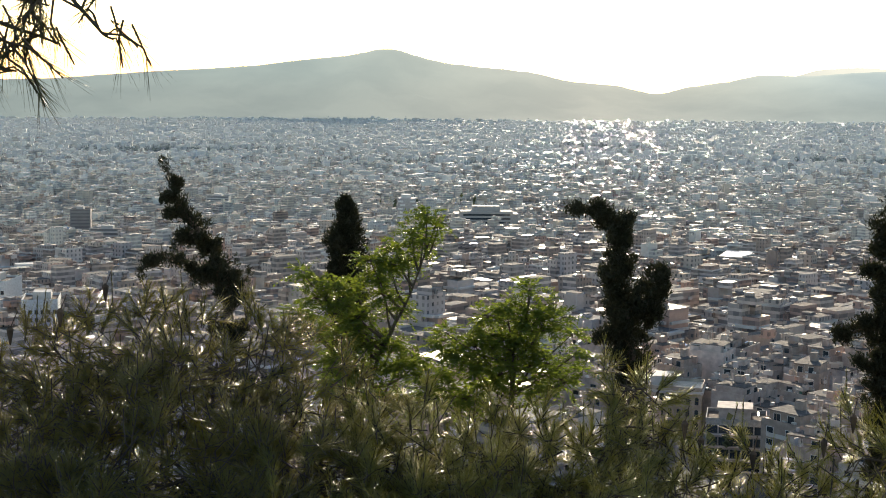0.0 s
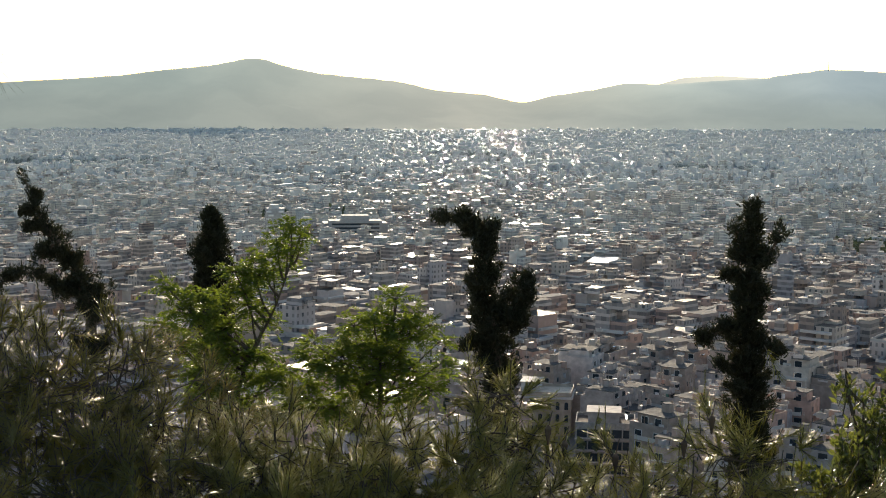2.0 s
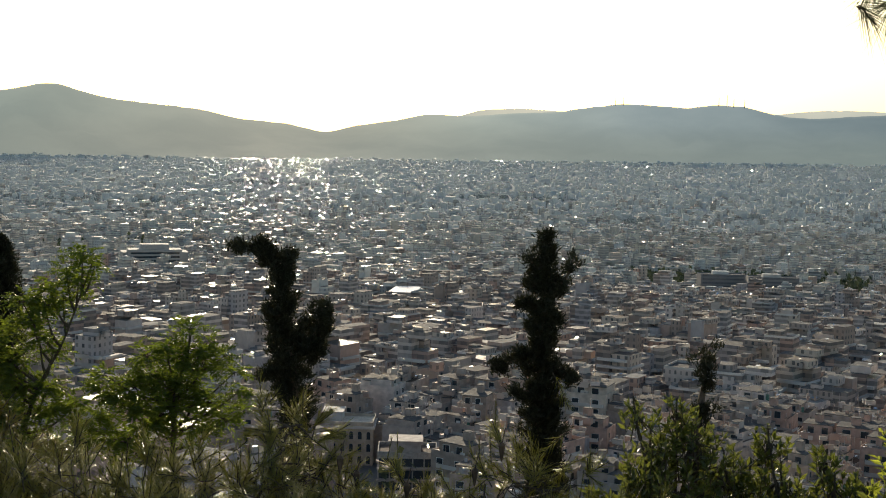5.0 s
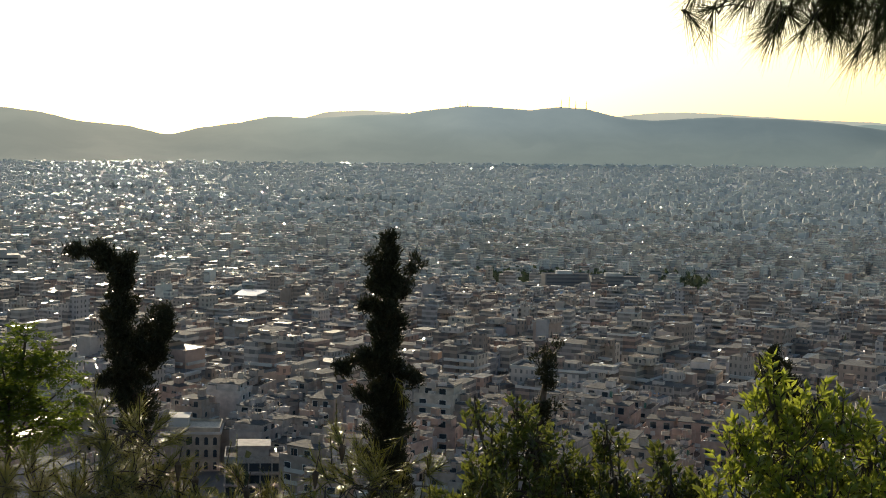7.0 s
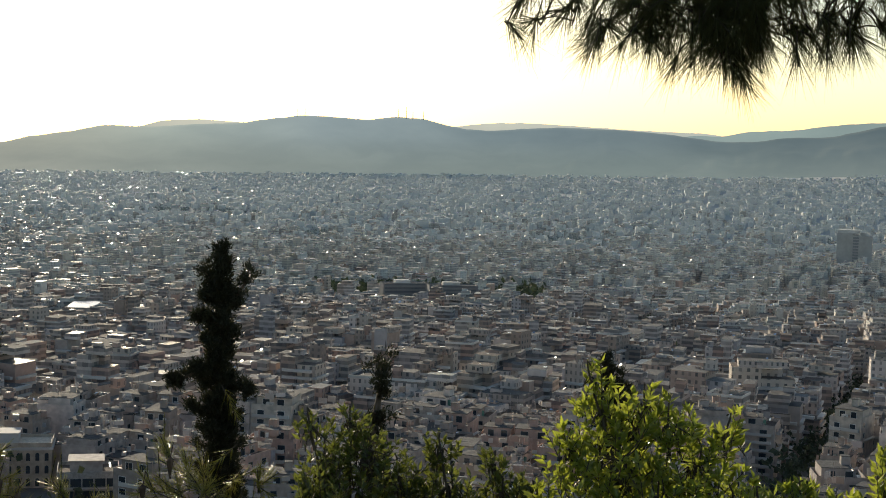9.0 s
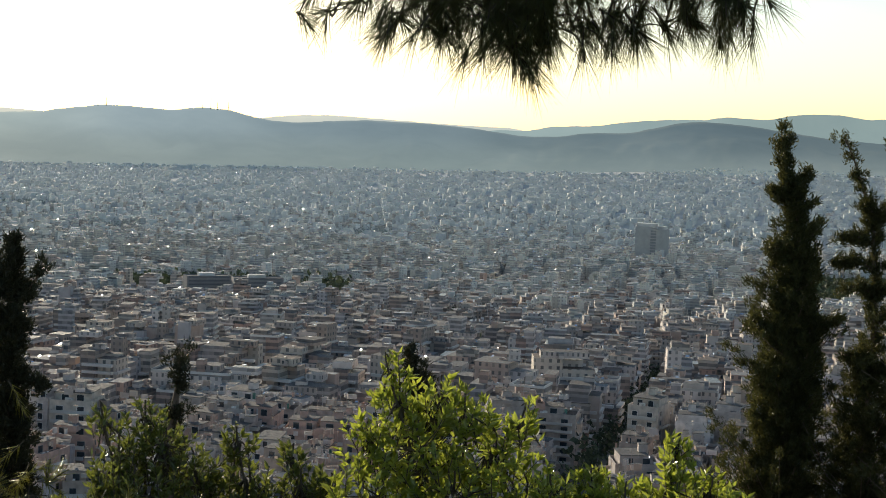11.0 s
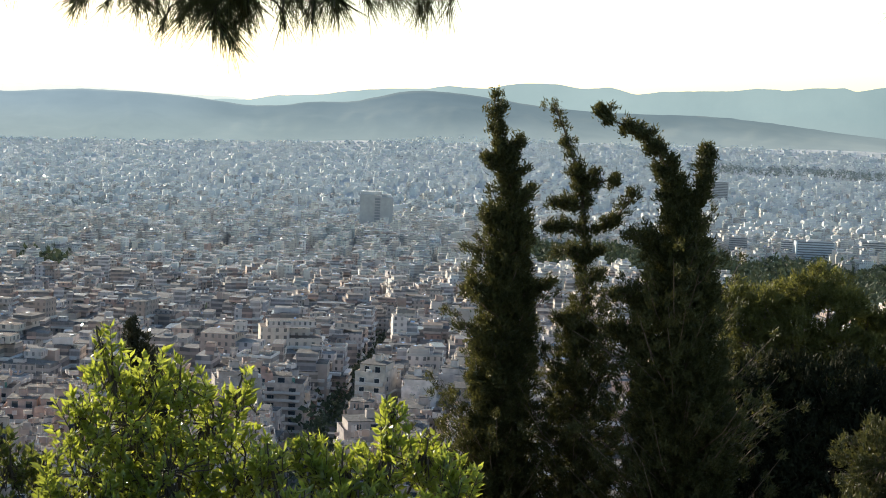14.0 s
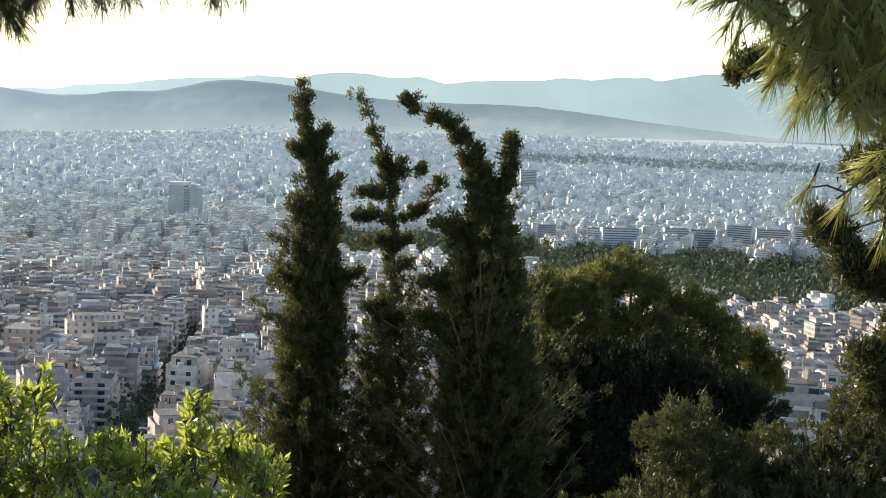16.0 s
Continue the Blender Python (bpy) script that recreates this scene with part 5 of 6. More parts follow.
def crown_tree(name, label, lumps, far, base, material, count, per, size, bough_from=None, group="", berries=0):
    """A bushy evergreen: lobes full of tufts of scale sprays."""
    foot = planted(base, far)
    ob = root(name, foot, label, "tree", group)
    wood, green = Geo(), Geo()
    total = sum(q[3] ** 2 for q in lumps)
    for bearing, height, off, rad in lumps:
        c = spot(bearing, height, far + off) - foot
        c[2] -= rad
        if bough_from is None:
            tube(wood, curve([(0, 0, 0), c * 0.5 + rng.normal(0, 0.15, 3), c], 9), [0.08, 0.04, 0.015], 6)
        else:
            join = np.array([0, 0, c[2] - (0.25 if rad > 0.08 else -0.12)])
            tube(wood, curve([(0, 0, 0), join, (join + c) / 2 - np.array([0, 0, 0.1 if rad > 0.08 else -0.04]), c], 12), [0.05 * rad / 0.15, 0.02 * rad / 0.15, 0.008 * rad / 0.15, 0.003], 6)
        n = max(14, int(count * rad ** 2 / total))
        d = unit(rng.normal(size=(n, 3)))
        lobe = np.array([0.9 + 0.4 * noise.noise((o[0] * 2 + bearing, o[1] * 2, o[2] * 2)) for o in d])
        heart = c + d * (rad * rng.uniform(0.1, 1.0, n) ** 0.45 * lobe)[:, None]
        for q in range(0, n, 5):
            tube(wood, [c + (heart[q] - c) * 0.1, (c + heart[q]) / 2, heart[q]], [0.008, 0.003], 3)
        sprays(green, heart, d, per, size, 0.5)
    part("trunk", wood, M_trunk, ob)
    part("crown", green, material, ob)
    for q in range(berries):
        bearing, height, off, rad = lumps[q % len(lumps)]
        c = spot(bearing, height, far + off) - foot + unit(rng.normal(size=3) - np.array([0.3, 0.6, 0])) * rad * 0.8 - np.array([0, 0, rad])
        g = Geo()
        tube(g, [c + np.array([0, 0, 0.016]), c + np.array([0, 0, 0.009]), c - np.array([0, 0, 0.007]), c - np.array([0, 0, 0.015])], [0.003, 0.01, 0.01, 0.003], 7)
        part("cone", g, M_berry, ob, "pale round cone")
    return ob


M_berry = bark_material("pale_round_cone", (0.12, 0.1, 0.07), (0.26, 0.23, 0.17))

rng = np.random.default_rng(23)
# cypresses, from the first view to the last
cypress("dark cypress bent like a hook over the hillside", [(-10.51, -3.93), (-10.20, -4.39), (-10.08, -5.03), (-9.79, -5.63), (-9.37, -6.19), (-8.87, -6.83), (-8.58, -7.56), (-8.37, -8.29), (-8.16, -9.26)], 14,
        [0.012, 0.05, 0.055, 0.065, 0.11, 0.14, 0.14, 0.14, 0.16], M_cypress_dark, 460, 60, full=0.9, ragged=0.6,
        side=[([(-11.42, -7.87), (-11.12, -7.53), (-10.57, -7.37), (-9.89, -7.44), (-9.30, -7.85), (-8.84, -8.29)], [0.02, 0.05, 0.055, 0.04, 0.05, 0.08], 70), ([(-10.55, -5.07), (-10.29, -5.07), (-10.00, -5.12)], [0.015, 0.035, 0.05], 16), ([(-10.55, -5.65), (-10.24, -5.63), (-9.84, -5.67)], [0.015, 0.035, 0.05], 16), ([(-9.97, -6.99), (-9.80, -6.68), (-9.46, -6.31)], [0.02, 0.05, 0.06], 22)])
cypress("small dense dark cypress with a pointed top", [(-3.67, -5.02), (-3.67, -5.60), (-3.68, -6.36), (-3.70, -7.33), (-3.68, -8.30), (-3.65, -9.60)], 19,
        [0.012, 0.07, 0.12, 0.165, 0.2, 0.215, 0.22, 0.22, 0.22], M_cypress_dark, 1200, 60, size=0.05, full=0.95, ragged=0.35)
cypress("ragged dark cypress with a drooping tip", [(4.80, -5.47), (5.50, -5.29), (6.00, -5.49), (6.36, -6.04), (6.60, -6.85), (6.67, -7.93), (6.87, -9.00), (7.12, -10.06), (7.23, -11.13), (7.37, -12.83), (7.45, -15.78)], 12,
        [0.02, 0.035, 0.05, 0.07, 0.085, 0.105, 0.14, 0.145, 0.13, 0.12, 0.12], M_cypress_dark, 820, 60, full=0.85, ragged=0.8,
        side=[([(8.21, -7.58), (8.06, -8.32), (7.62, -9.40)], [0.04, 0.09, 0.11], 80), ([(6.91, -5.66), (6.82, -6.10), (6.68, -6.53)], [0.02, 0.04, 0.05], 22), ([(5.95, -10.31), (6.27, -10.13), (6.81, -10.07)], [0.02, 0.05, 0.06], 26)])
cypress("slender cypress with short ragged side branches", [(16.53, -4.40), (16.54, -5.15), (16.56, -5.98), (16.54, -7.10), (16.50, -8.18), (16.48, -9.26), (16.50, -10.33), (16.53, -11.62), (16.67, -12.89), (16.75, -14.58)], 12,
        [0.006, 0.04, 0.055, 0.065, 0.08, 0.09, 0.105, 0.14, 0.14, 0.15, 0.16], M_cypress_dark, 860, 60, full=0.8,
        side=[([(17.59, -5.52), (17.35, -6.22), (16.84, -6.92)], [0.015, 0.04, 0.05], 34), ([(15.90, -5.64), (16.17, -5.90), (16.57, -6.41)], [0.02, 0.045, 0.05], 26), ([(15.79, -6.40), (16.09, -6.46), (16.49, -6.88)], [0.02, 0.04, 0.05], 22), ([(15.67, -7.29), (16.02, -7.33), (16.49, -7.75)], [0.02, 0.045, 0.05], 26),
              ([(14.81, -9.76), (15.28, -9.62), (15.80, -9.36), (16.36, -8.94)], [0.015, 0.035, 0.045, 0.06], 40), ([(17.79, -10.26), (17.35, -9.97), (16.74, -9.47)], [0.015, 0.035, 0.06], 26), ([(17.08, -7.74), (16.91, -7.96), (16.61, -8.39)], [0.015, 0.03, 0.04], 18), ([(15.57, -10.78), (15.90, -10.69), (16.44, -10.55)], [0.02, 0.04, 0.06], 22)])
cypress("tall full cypress with a narrow top", [(44.44, 0.71), (44.59, -0.10), (44.72, -0.99), (44.98, -1.84), (45.23, -2.65), (45.35, -3.72), (45.38, -4.80), (45.33, -5.88), (45.29, -7.39), (45.26, -9.11), (45.20, -11.26), (45.22, -13.39), (45.29, -15.49)], 14,
        [0.012, 0.05, 0.07, 0.11, 0.13, 0.2, 0.27, 0.33, 0.45, 0.5, 0.53, 0.56, 0.58], M_cypress, 3100, 50, size=0.045, core=0.85, full=0.6, loose=0.5, ragged=0.9, lumpy=1.5,
        side=[([(45.52, -1.24), (45.32, -1.46), (44.96, -1.84)], [0.03, 0.07, 0.09], 30), ([(44.32, -1.82), (44.53, -1.86), (44.97, -2.12)], [0.03, 0.08, 0.1], 34), ([(44.11, -3.98), (44.49, -4.01), (45.15, -4.27)], [0.03, 0.09, 0.12], 40), ([(43.50, -6.90), (44.04, -6.89), (45.03, -7.40)], [0.04, 0.12, 0.16], 60), ([(46.69, -6.48), (46.31, -6.71), (45.57, -7.38)], [0.04, 0.1, 0.14], 50)])
cypress("open cypress with bare trunk and few boughs", [(46.70, 0.31), (47.09, -0.47), (47.43, -1.44), (47.76, -2.34), (47.97, -3.41), (48.08, -4.70), (48.17, -5.89), (48.19, -6.86), (48.15, -8.16), (48.12, -9.89), (48.12, -12.03), (48.19, -14.58)], 14,
        [0.008, 0.035, 0.05, 0.075, 0.085, 0.055, 0.045, 0.06, 0.26, 0.44, 0.5, 0.52], M_cypress, 2000, 46, wood_to=0.6, full=0.7, core=0.6, loose=0.6, size=0.038, lumpy=0.8,
        side=[([(49.15, -2.46), (48.55, -2.61), (47.91, -3.02)], [0.03, 0.045, 0.05], 30), ([(49.98, -2.73), (49.66, -3.34), (49.08, -3.97), (48.27, -4.44)], [0.03, 0.05, 0.055, 0.05], 52), ([(48.57, -1.96), (48.36, -2.31), (47.91, -2.81)], [0.03, 0.05, 0.05], 26), ([(46.76, -3.50), (47.28, -3.35), (47.94, -3.63)], [0.04, 0.08, 0.07], 44), ([(46.70, -4.32), (47.31, -4.26), (48.03, -4.53)], [0.04, 0.08, 0.07], 44),
              ([(46.92, -5.44), (47.52, -5.20), (48.09, -5.53)], [0.04, 0.07, 0.06], 34), ([(48.77, -5.11), (48.47, -5.23), (48.16, -5.57)], [0.03, 0.06, 0.05], 26), ([(48.72, -6.07), (48.46, -6.16), (48.19, -6.43)], [0.03, 0.06, 0.05], 26), ([(47.22, -7.76), (47.61, -7.86), (48.15, -8.38)], [0.05, 0.12, 0.14], 50), ([(49.08, -8.13), (48.72, -8.25), (48.13, -8.81)], [0.05, 0.12, 0.14], 50)])
cypress("broad dark cypress with a leaning twin top", [(48.47, 0.14), (49.02, -0.26), (49.89, -0.53), (50.48, -1.15), (50.98, -1.82), (51.37, -2.67), (51.62, -3.65), (51.75, -4.56), (51.75, -5.64), (51.73, -7.16), (51.89, -8.88), (52.08, -11.02), (52.29, -14.84)], 13.5,
        [0.02, 0.04, 0.07, 0.1, 0.11, 0.14, 0.24, 0.38, 0.5, 0.64, 0.72, 0.75, 0.76], M_cypress, 3900, 50, size=0.045, core=0.95, full=0.62, loose=0.5, ragged=0.9, lumpy=1.5,
        side=[([(52.35, -0.99), (52.53, -1.63), (52.39, -2.37), (52.17, -3.35)], [0.025, 0.055, 0.06, 0.12], 70), ([(49.71, -4.53), (50.25, -4.62), (51.25, -5.01)], [0.04, 0.1, 0.14], 50), ([(49.03, -6.83), (49.80, -6.80), (51.13, -7.40)], [0.04, 0.1, 0.16], 60), ([(48.76, -8.14), (49.52, -8.11), (50.97, -8.70)], [0.04, 0.14, 0.2], 70)])
cypress("far dark cypress top above the bush", [(31.0, -8.4), (31.2, -8.9), (31.6, -9.6), (31.8, -11.0), (31.9, -13.0)], 38, [0.12, 0.22, 0.4, 0.6, 0.7], M_cypress_dark, 420, 70, size=0.11)
cypress("thin brown cypress shoot beside the bushes", [(22.6, -8.9), (22.6, -9.5), (22.55, -10.2), (22.4, -11.5), (22.4, -14)], 11, [0.08, 0.05, 0.07, 0.1, 0.14], M_cypress_dark, 110, 50)

# young pines along the foot of the view
pine_bush("dense young pine with long glossy needles", [(-16.8, -10.0, 0.2, 0.45), (-14.8, -9.3, 0.0, 0.42), (-12.9, -8.5, 0.1, 0.36), (-10.6, -8.9, 0.0, 0.42), (-8.6, -8.3, -0.2, 0.33),
          (-7.2, -9.5, -0.1, 0.4), (-5.6, -10.6, 0.1, 0.42), (-15.5, -12.4, -0.6, 0.5), (-12.2, -11.9, -0.6, 0.5), (-9.0, -11.6, -0.6, 0.5), (-6.2, -12.6, -0.6, 0.45),
          (-18.8, -10.5, 0.2, 0.5), (-11.5, -14.2, -0.9, 0.5), (-15.0, -15.0, -0.9, 0.5), (-7.8, -14.6, -0.9, 0.5)], 6.2, -11, 2500, cones=3)
pine_bush("low young pine with upright candles", [(-4.4, -12.7, 0.2, 0.36), (-2.0, -12.7, 0.0, 0.34), (-0.2, -12.7, -0.1, 0.34), (2.0, -13.0, 0.1, 0.36), (4.2, -13.1, 0.0, 0.36),
          (6.0, -13.4, 0.1, 0.3), (7.1, -11.0, 0.2, 0.16), (7.2, -12.0, 0.2, 0.22), (-3.0, -14.8, -0.5, 0.42), (1.0, -14.9, -0.5, 0.42), (5.0, -15.0, -0.5, 0.42)], 5.8, 1, 1500, material=M_needle_light)
pine_bush("sparse young pine with cones among thin shoots", [(8.4, -13.6, 0.0, 0.3), (10.2, -13.9, 0.1, 0.3), (12.0, -14.0, 0.0, 0.32), (13.7, -13.5, 0.1, 0.28), (15.3, -12.7, 0.0, 0.25), (16.6, -12.2, 0.1, 0.22),
          (18.0, -13.3, 0.1, 0.28), (19.8, -14.0, 0.2, 0.3), (9.5, -15.4, -0.4, 0.4), (13.0, -15.5, -0.4, 0.4), (17.0, -15.2, -0.4, 0.4)], 5.8, 13, 620, cones=5, material=M_needle_light)

# two feathery light green trees
feathery_tree("light green feathery tree lit from behind", [(-0.19, -6.01), (-0.61, -7.20), (-1.25, -8.94), (-1.94, -10.24), (-2.48, -11.53), (-2.68, -13.46)],
              [(-0.56, -5.79, 0, 0.07), (-0.12, -6.22, 0, 0.05), (-1.14, -6.39, 0.03, 0.07), (-0.70, -6.77, 0, 0.06), (-1.75, -7.00, 0, 0.07), (-1.26, -7.38, 0.05, 0.07), (-2.72, -7.48, 0, 0.08), (-1.96, -7.60, -0.04, 0.08), (-2.43, -8.13, 0.06, 0.08), (-5.39, -7.92, 0, 0.05), (-4.79, -8.22, 0.05, 0.06), (-4.09, -8.41, 0, 0.07), (-4.83, -8.91, 0, 0.08), (-3.91, -9.06, -0.05, 0.09), (-3.22, -8.74, 0.05, 0.08), (-5.44, -9.55, 0, 0.08), (-4.96, -10.20, 0.05, 0.1), (-3.26, -9.71, 0, 0.11), (-2.12, -8.84, 0, 0.08), (-1.62, -9.33, 0.05, 0.07), (-3.65, -10.46, -0.05, 0.12), (-2.70, -10.57, 0.05, 0.12), (-1.82, -10.71, 0, 0.09), (-4.01, -11.32, 0, 0.12), (-3.02, -11.75, -0.05, 0.13), (-1.60, -11.53, 0.05, 0.11), (-0.78, -11.31, 0, 0.06), (-3.90, -12.39, -0.05, 0.13), (-2.47, -12.71, 0, 0.14), (-1.36, -12.92, 0, 0.11)], 10, 50)
feathery_tree("rounded light green feathery tree above the pines", [(3.41, -8.55), (3.21, -9.74), (2.79, -10.82), (2.82, -12.33), (2.74, -13.83)],
              [(3.34, -8.55, 0, 0.07), (3.86, -9.18, 0.03, 0.08), (2.48, -9.21, 0, 0.08), (1.78, -9.55, -0.03, 0.07), (3.10, -9.63, 0.03, 0.1), (3.87, -9.94, 0, 0.09), (4.63, -9.53, 0, 0.06), (4.97, -10.17, 0.03, 0.06), (5.20, -10.87, 0, 0.06), (5.37, -11.62, 0.03, 0.05), (1.69, -10.24, 0, 0.08), (1.32, -10.68, 0.03, 0.08), (0.26, -10.22, 0, 0.06), (0.11, -10.76, 0.03, 0.07), (0.67, -11.08, 0, 0.09), (1.33, -11.45, -0.03, 0.1), (2.35, -10.51, 0, 0.11), (3.01, -10.60, 0.05, 0.1), (2.70, -11.47, -0.05, 0.11), (2.05, -12.13, 0, 0.12), (0.06, -11.84, 0, 0.08), (-0.78, -11.91, 0.03, 0.06), (-0.33, -12.59, 0, 0.1), (0.95, -12.79, -0.05, 0.13), (4.12, -11.33, 0, 0.08), (4.57, -11.90, 0.05, 0.08), (3.59, -12.31, 0, 0.1), (3.67, -10.91, 0.05, 0.07)], 10, 50)

# laurel bushes
laurel("glossy light green laurel bush in backlight", [(30.4, -8.6, 0, 0.11), (30.9, -9.4, 0, 0.17), (32.4, -9.1, 0.1, 0.16), (33.3, -9.7, 0, 0.18), (35.4, -10.2, 0.1, 0.12), (34.4, -10.8, 0, 0.24), (31.6, -10.6, -0.1, 0.26),
       (29.8, -10.9, 0, 0.16), (33.0, -11.8, -0.2, 0.34), (30.4, -12.2, -0.2, 0.3), (35.6, -12.4, -0.1, 0.26), (32.0, -14.2, -0.4, 0.4), (35.0, -14.4, -0.4, 0.34), (29.4, -14.0, -0.3, 0.28)], 7.5, 32.5, 500, 0.066)
laurel("spreading laurel bush with bright young leaves", [(36.7, -12.7, 0, 0.14), (38.2, -12.3, 0.1, 0.15), (39.4, -12.6, 0, 0.2), (41.2, -11.0, 0.1, 0.1), (41.0, -12.0, 0, 0.2), (42.4, -12.2, 0.1, 0.16), (43.4, -12.9, 0, 0.2),
       (37.4, -14.2, -0.3, 0.28), (40.0, -13.9, -0.3, 0.3), (42.4, -14.2, -0.3, 0.28)], 7.0, 40, 340, 0.064)
laurel("dark green laurel bush beside the cypress", [(20.0, -10.7, 0, 0.1), (20.6, -11.4, 0, 0.2), (21.5, -10.4, 0.1, 0.14), (22.2, -11.1, 0, 0.2), (21.2, -12.4, -0.2, 0.3), (23.2, -12.0, 0, 0.2), (19.8, -13.2, -0.2, 0.26), (22.4, -13.8, -0.3, 0.34),
       (20.4, -15.0, -0.3, 0.3)], 8.0, 21.5, 340, 0.056, M_leaf_dark)
laurel("low laurel bush with upright shoots", [(24.9, -11.4, 0, 0.12), (25.4, -12.4, 0, 0.18), (24.0, -13.0, 0, 0.2), (26.9, -12.1, 0.1, 0.1), (27.3, -12.8, 0, 0.16), (28.4, -13.0, 0, 0.14), (25.6, -14.0, -0.2, 0.28), (27.8, -14.4, -0.2, 0.28)],
       8.0, 26, 250, 0.056, M_leaf_dark)

crown_tree("broad_pine", "broad olive-green pine crown catching the light", [(53.58, -6.21, 0, 0.32), (54.22, -6.01, 0.3, 0.26), (54.99, -6.14, -0.2, 0.3), (55.73, -5.85, 0.3, 0.26), (56.57, -5.46, 0, 0.32), (57.35, -5.16, 0.3, 0.3), (57.99, -5.94, -0.2, 0.24), (58.78, -6.63, 0.2, 0.28), (59.76, -6.27, 0, 0.3), (60.34, -6.88, 0.3, 0.22), (61.05, -7.55, -0.2, 0.3), (61.92, -7.88, 0.2, 0.26), (62.41, -8.52, 0, 0.26), (62.79, -9.19, 0.2, 0.22), (54.49, -7.14, -0.3, 0.42), (56.10, -6.84, -0.3, 0.42), (57.72, -6.97, -0.3, 0.42), (59.15, -7.63, -0.3, 0.42), (60.69, -8.60, -0.3, 0.4), (61.79, -9.37, -0.3, 0.34), (54.89, -8.52, -0.4, 0.5), (57.26, -8.39, -0.4, 0.5)], 19, 57.5, M_olive, 2400, 42, 0.06)
# the broad pine's shaded lower crown, built apart and coloured near black
crown_tree("pine_shade_crown", "dark lower crown of the broad pine in deep shade", [(54.01, -8.46, 0, 0.6), (55.75, -8.47, 0.2, 0.6), (57.48, -8.38, 0, 0.6), (59.21, -8.70, 0.1, 0.6), (60.73, -9.23, 0.2, 0.5), (62.03, -9.88, 0.2, 0.4), (54.98, -10.45, -0.4, 0.8), (57.58, -10.30, -0.4, 0.7), (59.94, -10.35, -0.2, 0.6), (54.21, -12.63, -0.6, 0.8), (56.41, -12.92, -0.4, 0.5)], 15, 57.0, M_crown_shade, 2300, 40, 0.07)
crown_tree("juniper_bush", "dark juniper bush on the slope", [(59.6, -10.4, 0, 0.32), (61.4, -11.6, 0, 0.35), (63.4, -11.2, 0.2, 0.34), (65.4, -10.6, 0, 0.36), (67.0, -9.0, 0, 0.4), (59.2, -13.0, -0.3, 0.5),
           (62.5, -13.2, -0.3, 0.5), (65.5, -12.4, -0.3, 0.5), (56.5, -14.5, -0.2, 0.4)], 9, 62.5, M_juniper, 2100, 62, 0.034)
crown_tree("juniper_tree", "juniper boughs with round cones close by", [(64.2, -3.3, 0, 0.05), (64.8, -3.5, 0.1, 0.06), (65.6, -4.7, 0, 0.065), (66.3, -4.8, 0.1, 0.075), (65.2, -4.4, 0, 0.045), (65.4, -1.1, 0.1, 0.045), (66.0, -1.0, 0, 0.055), (66.7, -1.2, 0.1, 0.09), (61.2, 2.3, 0, 0.036), (60.8, 1.9, 0.1, 0.026), (61.6, 2.5, 0, 0.034), (62.4, 2.3, 0.1, 0.04), (66.2, -8.0, 0, 0.07), (66.9, -8.7, 0.1, 0.1), (67.4, -4.1, 0, 0.12), (67.2, 1.4, 0.1, 0.12), (67.6, -7.0, 0, 0.1)], 4.6, 71, M_juniper, 900, 52, 0.024, True, "", 14)


def overhanging_pine(label, base, far, top, boughs, reach_over, length, material, count, needles, thick):
    """A pine standing out of sight: trunk, limbs overhead, and boughs with drooping needle tufts that dip into view. boughs: lines of bearing, height, distance."""
    foot = planted(base, far)
    ob = root("pine_tree", foot, label, "tree", "overhanging pines")
    wood = Geo()
    trunk = curve([(0, 0, 0), (0.05, 0.03, top * 0.5), (0.1, -0.05, top)], 12)
    tube(wood, trunk, [0.16, 0.12, 0.08], 10)
    part("trunk", wood, M_trunk, ob)
    for line, share in boughs:
        green, twig = Geo(), Geo()
        path = curve(np.array([spot(q[0], q[1], q[2]) for q in line]) - foot, 16)
        start = np.array([0.08, 0.0, top * 0.8])
        over = (start + path[0]) / 2 + np.array([0, 0, reach_over])
        tube(twig, curve([start, over, path[0]], 12), [0.04, 0.018, 0.006], 6)
        tube(twig, path, [0.006, 0.004, 0.002], 5)
        n = int(count * share)
        pick = rng.integers(5, 16, n)
        out = unit(rng.normal(size=(n, 3)) * np.array([1, 1, 0.6]))
        tips = path[pick] + out * rng.uniform(0.01, 0.11, (n, 1))
        for q in range(n):
            tube(twig, [path[pick[q]], (path[pick[q]] + tips[q]) / 2 + np.array([0, 0, 0.01]), tips[q]], [0.0028, 0.0018], 4)
        ways = out * 0.6 + np.array([0, 0, -0.85]) + rng.normal(0, 0.22, (n, 3))
        shoots(green, twig, tips + unit(ways) * 0.02, ways, needles, length, 0.58, 0.06, thick)
        bough = part("branch", twig, M_twig, ob)
        part("needles", green, material, bough, "", True)
    return ob


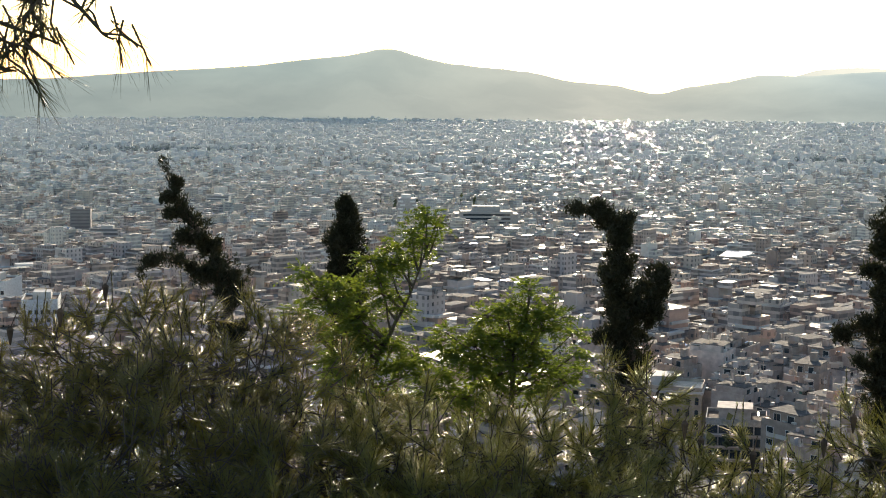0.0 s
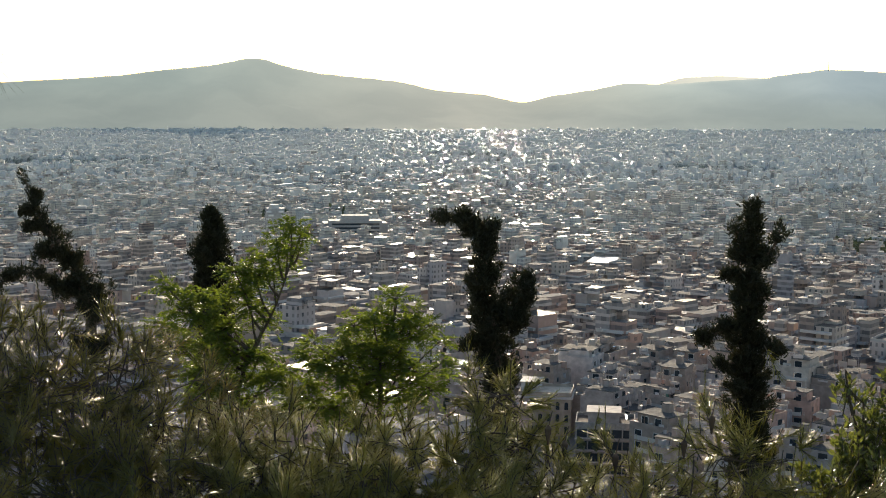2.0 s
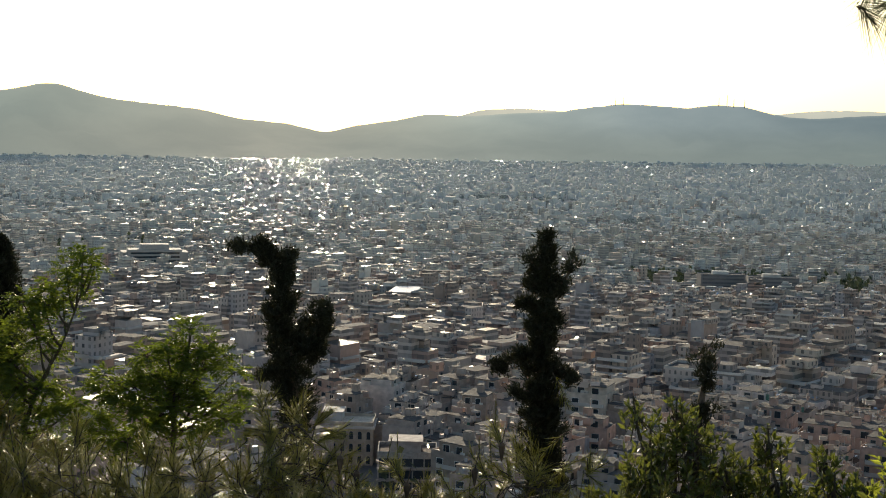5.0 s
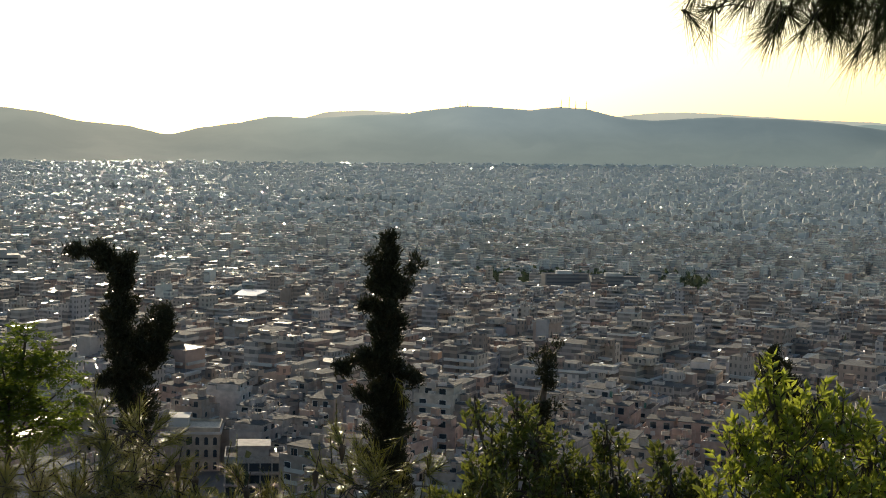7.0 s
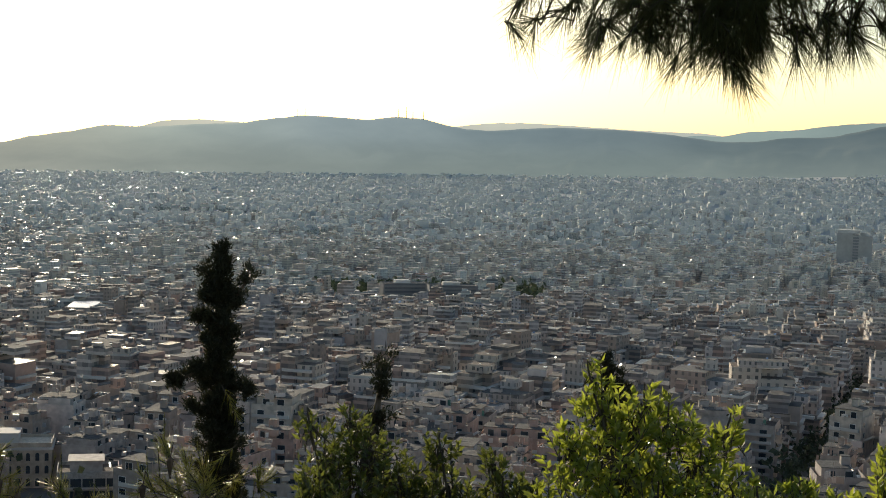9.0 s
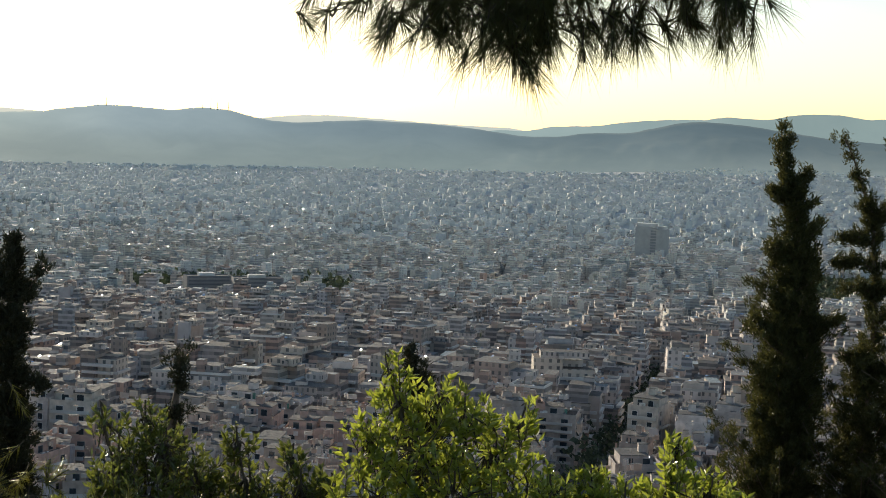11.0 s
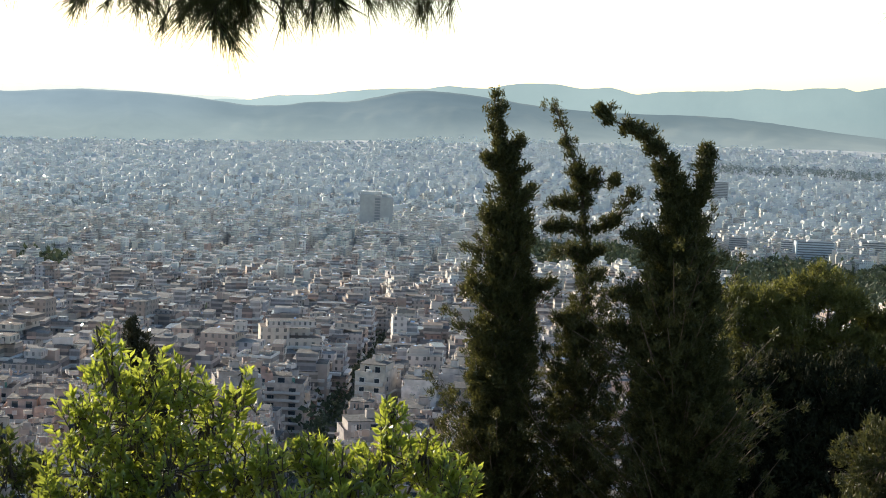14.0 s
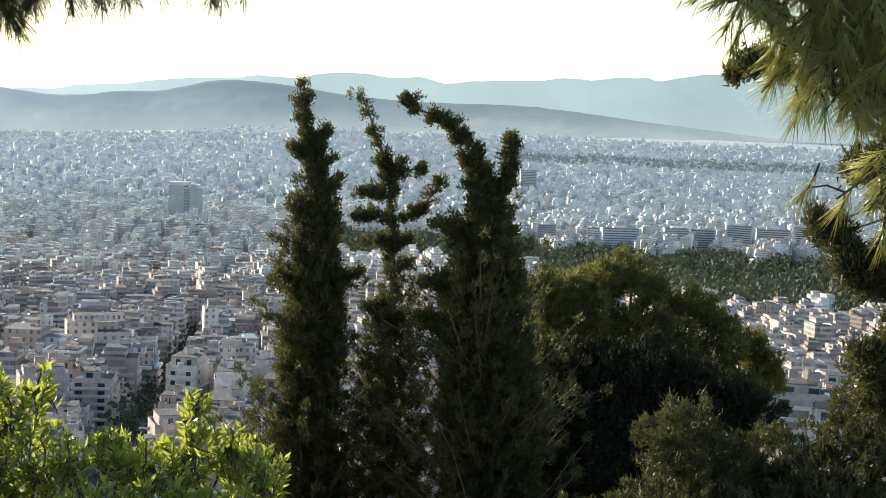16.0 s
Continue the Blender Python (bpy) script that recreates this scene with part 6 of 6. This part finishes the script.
overhanging_pine("pine with thin drooping needle tufts in the sky", -34, 3.2, 3.6, [
    ([(-19, 2.5, 3), (-16.5, 1.4, 3), (-15.0, 0.9, 3), (-14.3, 0.6, 3)], 1), ([(-18, 4.5, 3.1), (-15.0, 3.4, 3.1), (-13.3, 1.7, 3), (-12.7, 1.0, 3), (-12.3, 0.8, 3)], 0.7),
    ([(-19, 0.5, 3), (-17, -0.2, 3), (-15.8, -0.4, 3)], 1), ([(-18, 3.2, 3.1), (-16, 2.3, 3), (-14.6, 2.0, 3)], 1), ([(-18.5, 1.8, 2.9), (-17, 1.0, 2.9), (-16, 0.6, 2.9)], 1),
    ([(-14, 9, 3.2), (-12.5, 5.6, 3.2), (-11.6, 4.6, 3.2)], 0.3), ([(-6, 9.5, 3.4), (-5.1, 5.2, 3.4), (-5.0, 4.1, 3.4)], 0.4), ([(-2, 10, 3.4), (-0.8, 5.6, 3.4), (-0.6, 4.6, 3.4)], 0.4)], 0.5, 0.092, M_needle_top, 9, 22, 0.0014)
overhanging_pine("pine with heavy hanging boughs of long needles", 84, 2.6, 4.2, [
    ([(36.1, 7.5, 4.1), (35.0, 5.0, 4), (34.4, 2.8, 4)], 1.3), ([(35.5, 7.9, 4.1), (34.5, 5.5, 4), (33.8, 3.2, 4)], 1.2), ([(34.9, 8.1, 4.1), (33.8, 5.7, 4), (33.2, 3.5, 4)], 1.2),
    ([(33.9, 8.1, 4.1), (32.9, 5.7, 4), (32.2, 3.5, 4)], 1), ([(33.4, 8.2, 4.1), (32.3, 5.8, 4), (31.6, 3.5, 4)], 1), ([(32.8, 8.2, 4.1), (31.8, 6.0, 4), (31.1, 3.6, 4)], 1),
    ([(31.9, 7.9, 4.1), (30.8, 5.5, 4), (30.1, 3.2, 4)], 0.8), ([(37.1, 8.2, 4.1), (36.1, 5.8, 4), (35.4, 3.6, 4)], 1.2), ([(36.7, 8.1, 4.1), (35.6, 5.8, 4), (35.0, 3.5, 4)], 1.2),
    ([(39.1, 8.2, 4.1), (38.1, 5.8, 4), (37.4, 3.5, 4)], 1), ([(38.1, 8.3, 4.1), (37.1, 6.0, 4), (36.4, 3.8, 4)], 1), ([(40.2, 8.2, 4.1), (39.2, 6.0, 4), (38.5, 3.8, 4)], 0.9),
    ([(41.2, 8.6, 4.1), (40.2, 6.2, 4), (39.6, 3.8, 4)], 0.8), ([(42.2, 8.6, 4.1), (41.2, 6.2, 4), (40.5, 3.8, 4)], 0.9), ([(43.1, 8.6, 4.1), (42.1, 6.2, 4), (41.5, 4.0, 4)], 0.9),
    ([(44.3, 9.2, 4.1), (43.3, 7.0, 4), (42.7, 4.8, 4)], 0.6), ([(30.8, 8.8, 4.1), (29.1, 6.5, 4), (28.0, 4.0, 4)], 0.6), ([(29.6, 8.8, 4.1), (27.9, 6.5, 4), (26.8, 4.0, 4)], 0.6),
    ([(30.8, 8.8, 4.1), (29.7, 6.5, 4), (29.1, 4.0, 4)], 0.6), ([(36.3, 8.9, 4.1), (35.3, 6.5, 4), (34.6, 4.2, 4)], 1.3), ([(34.6, 9.1, 4.1), (33.6, 6.8, 4), (32.9, 4.5, 4)], 1.3),
    ([(37.8, 9.3, 4.1), (36.8, 7.0, 4), (36.1, 4.8, 4)], 1.2), ([(42.0, 9.7, 4.1), (41.0, 7.2, 4), (40.3, 5.2, 4)], 1)],
    0.4, 0.135, M_needle_top, 15, 34, 0.0018)
overhanging_pine("pine with sunlit green boughs close beside", 80, 3.4, 3.4, [
    ([(64.9, 7.3, 3.3), (62.2, 5.5, 3.2), (60.4, 4.2, 3.2)], 0.8), ([(66.0, 6.7, 3.3), (63.3, 4.9, 3.2), (61.5, 3.6, 3.2)], 1), ([(67.1, 6.0, 3.3), (64.5, 4.2, 3.2), (62.7, 2.9, 3.2)], 1),
    ([(67.8, 7.0, 3.3), (65.2, 5.2, 3.2), (63.5, 4.0, 3.2)], 1.3), ([(68.9, 7.2, 3.3), (66.4, 5.4, 3.2), (64.7, 4.2, 3.2)], 1.3), ([(69.9, 7.0, 3.3), (67.4, 5.2, 3.2), (65.7, 4.0, 3.2)], 1.3),
    ([(67.8, 4.9, 3.3), (65.1, 3.0, 3.2), (63.4, 1.7, 3.2)], 1.2), ([(68.9, 5.3, 3.3), (66.3, 3.4, 3.2), (64.6, 2.1, 3.2)], 1.3), ([(70.0, 5.5, 3.3), (67.5, 3.6, 3.2), (65.8, 2.4, 3.2)], 1.3),
    ([(68.6, 4.1, 3.3), (66.0, 2.2, 3.2), (64.3, 0.9, 3.2)], 1), ([(69.9, 4.2, 3.3), (67.4, 2.3, 3.2), (65.7, 1.0, 3.2)], 1), ([(69.0, 0.5, 3.3), (66.4, -1.5, 3.2), (64.7, -2.9, 3.2)], 0.25),
    ([(70.0, 0.2, 3.3), (67.4, -1.8, 3.2), (65.7, -3.1, 3.2)], 0.45), ([(70.8, -0.3, 3.3), (68.2, -2.2, 3.2), (66.5, -3.6, 3.2)], 0.5), ([(70.9, 6.3, 3.3), (68.4, 4.5, 3.2), (66.7, 3.2, 3.2)], 1),
    ([(71.1, 3.5, 3.3), (68.6, 1.6, 3.2), (66.9, 0.4, 3.2)], 1), ([(71.5, 0.9, 3.3), (68.9, -1.0, 3.2), (67.3, -2.3, 3.2)], 0.5)],
    0.2, 0.085, M_needle_sun, 26, 34, 0.0022)
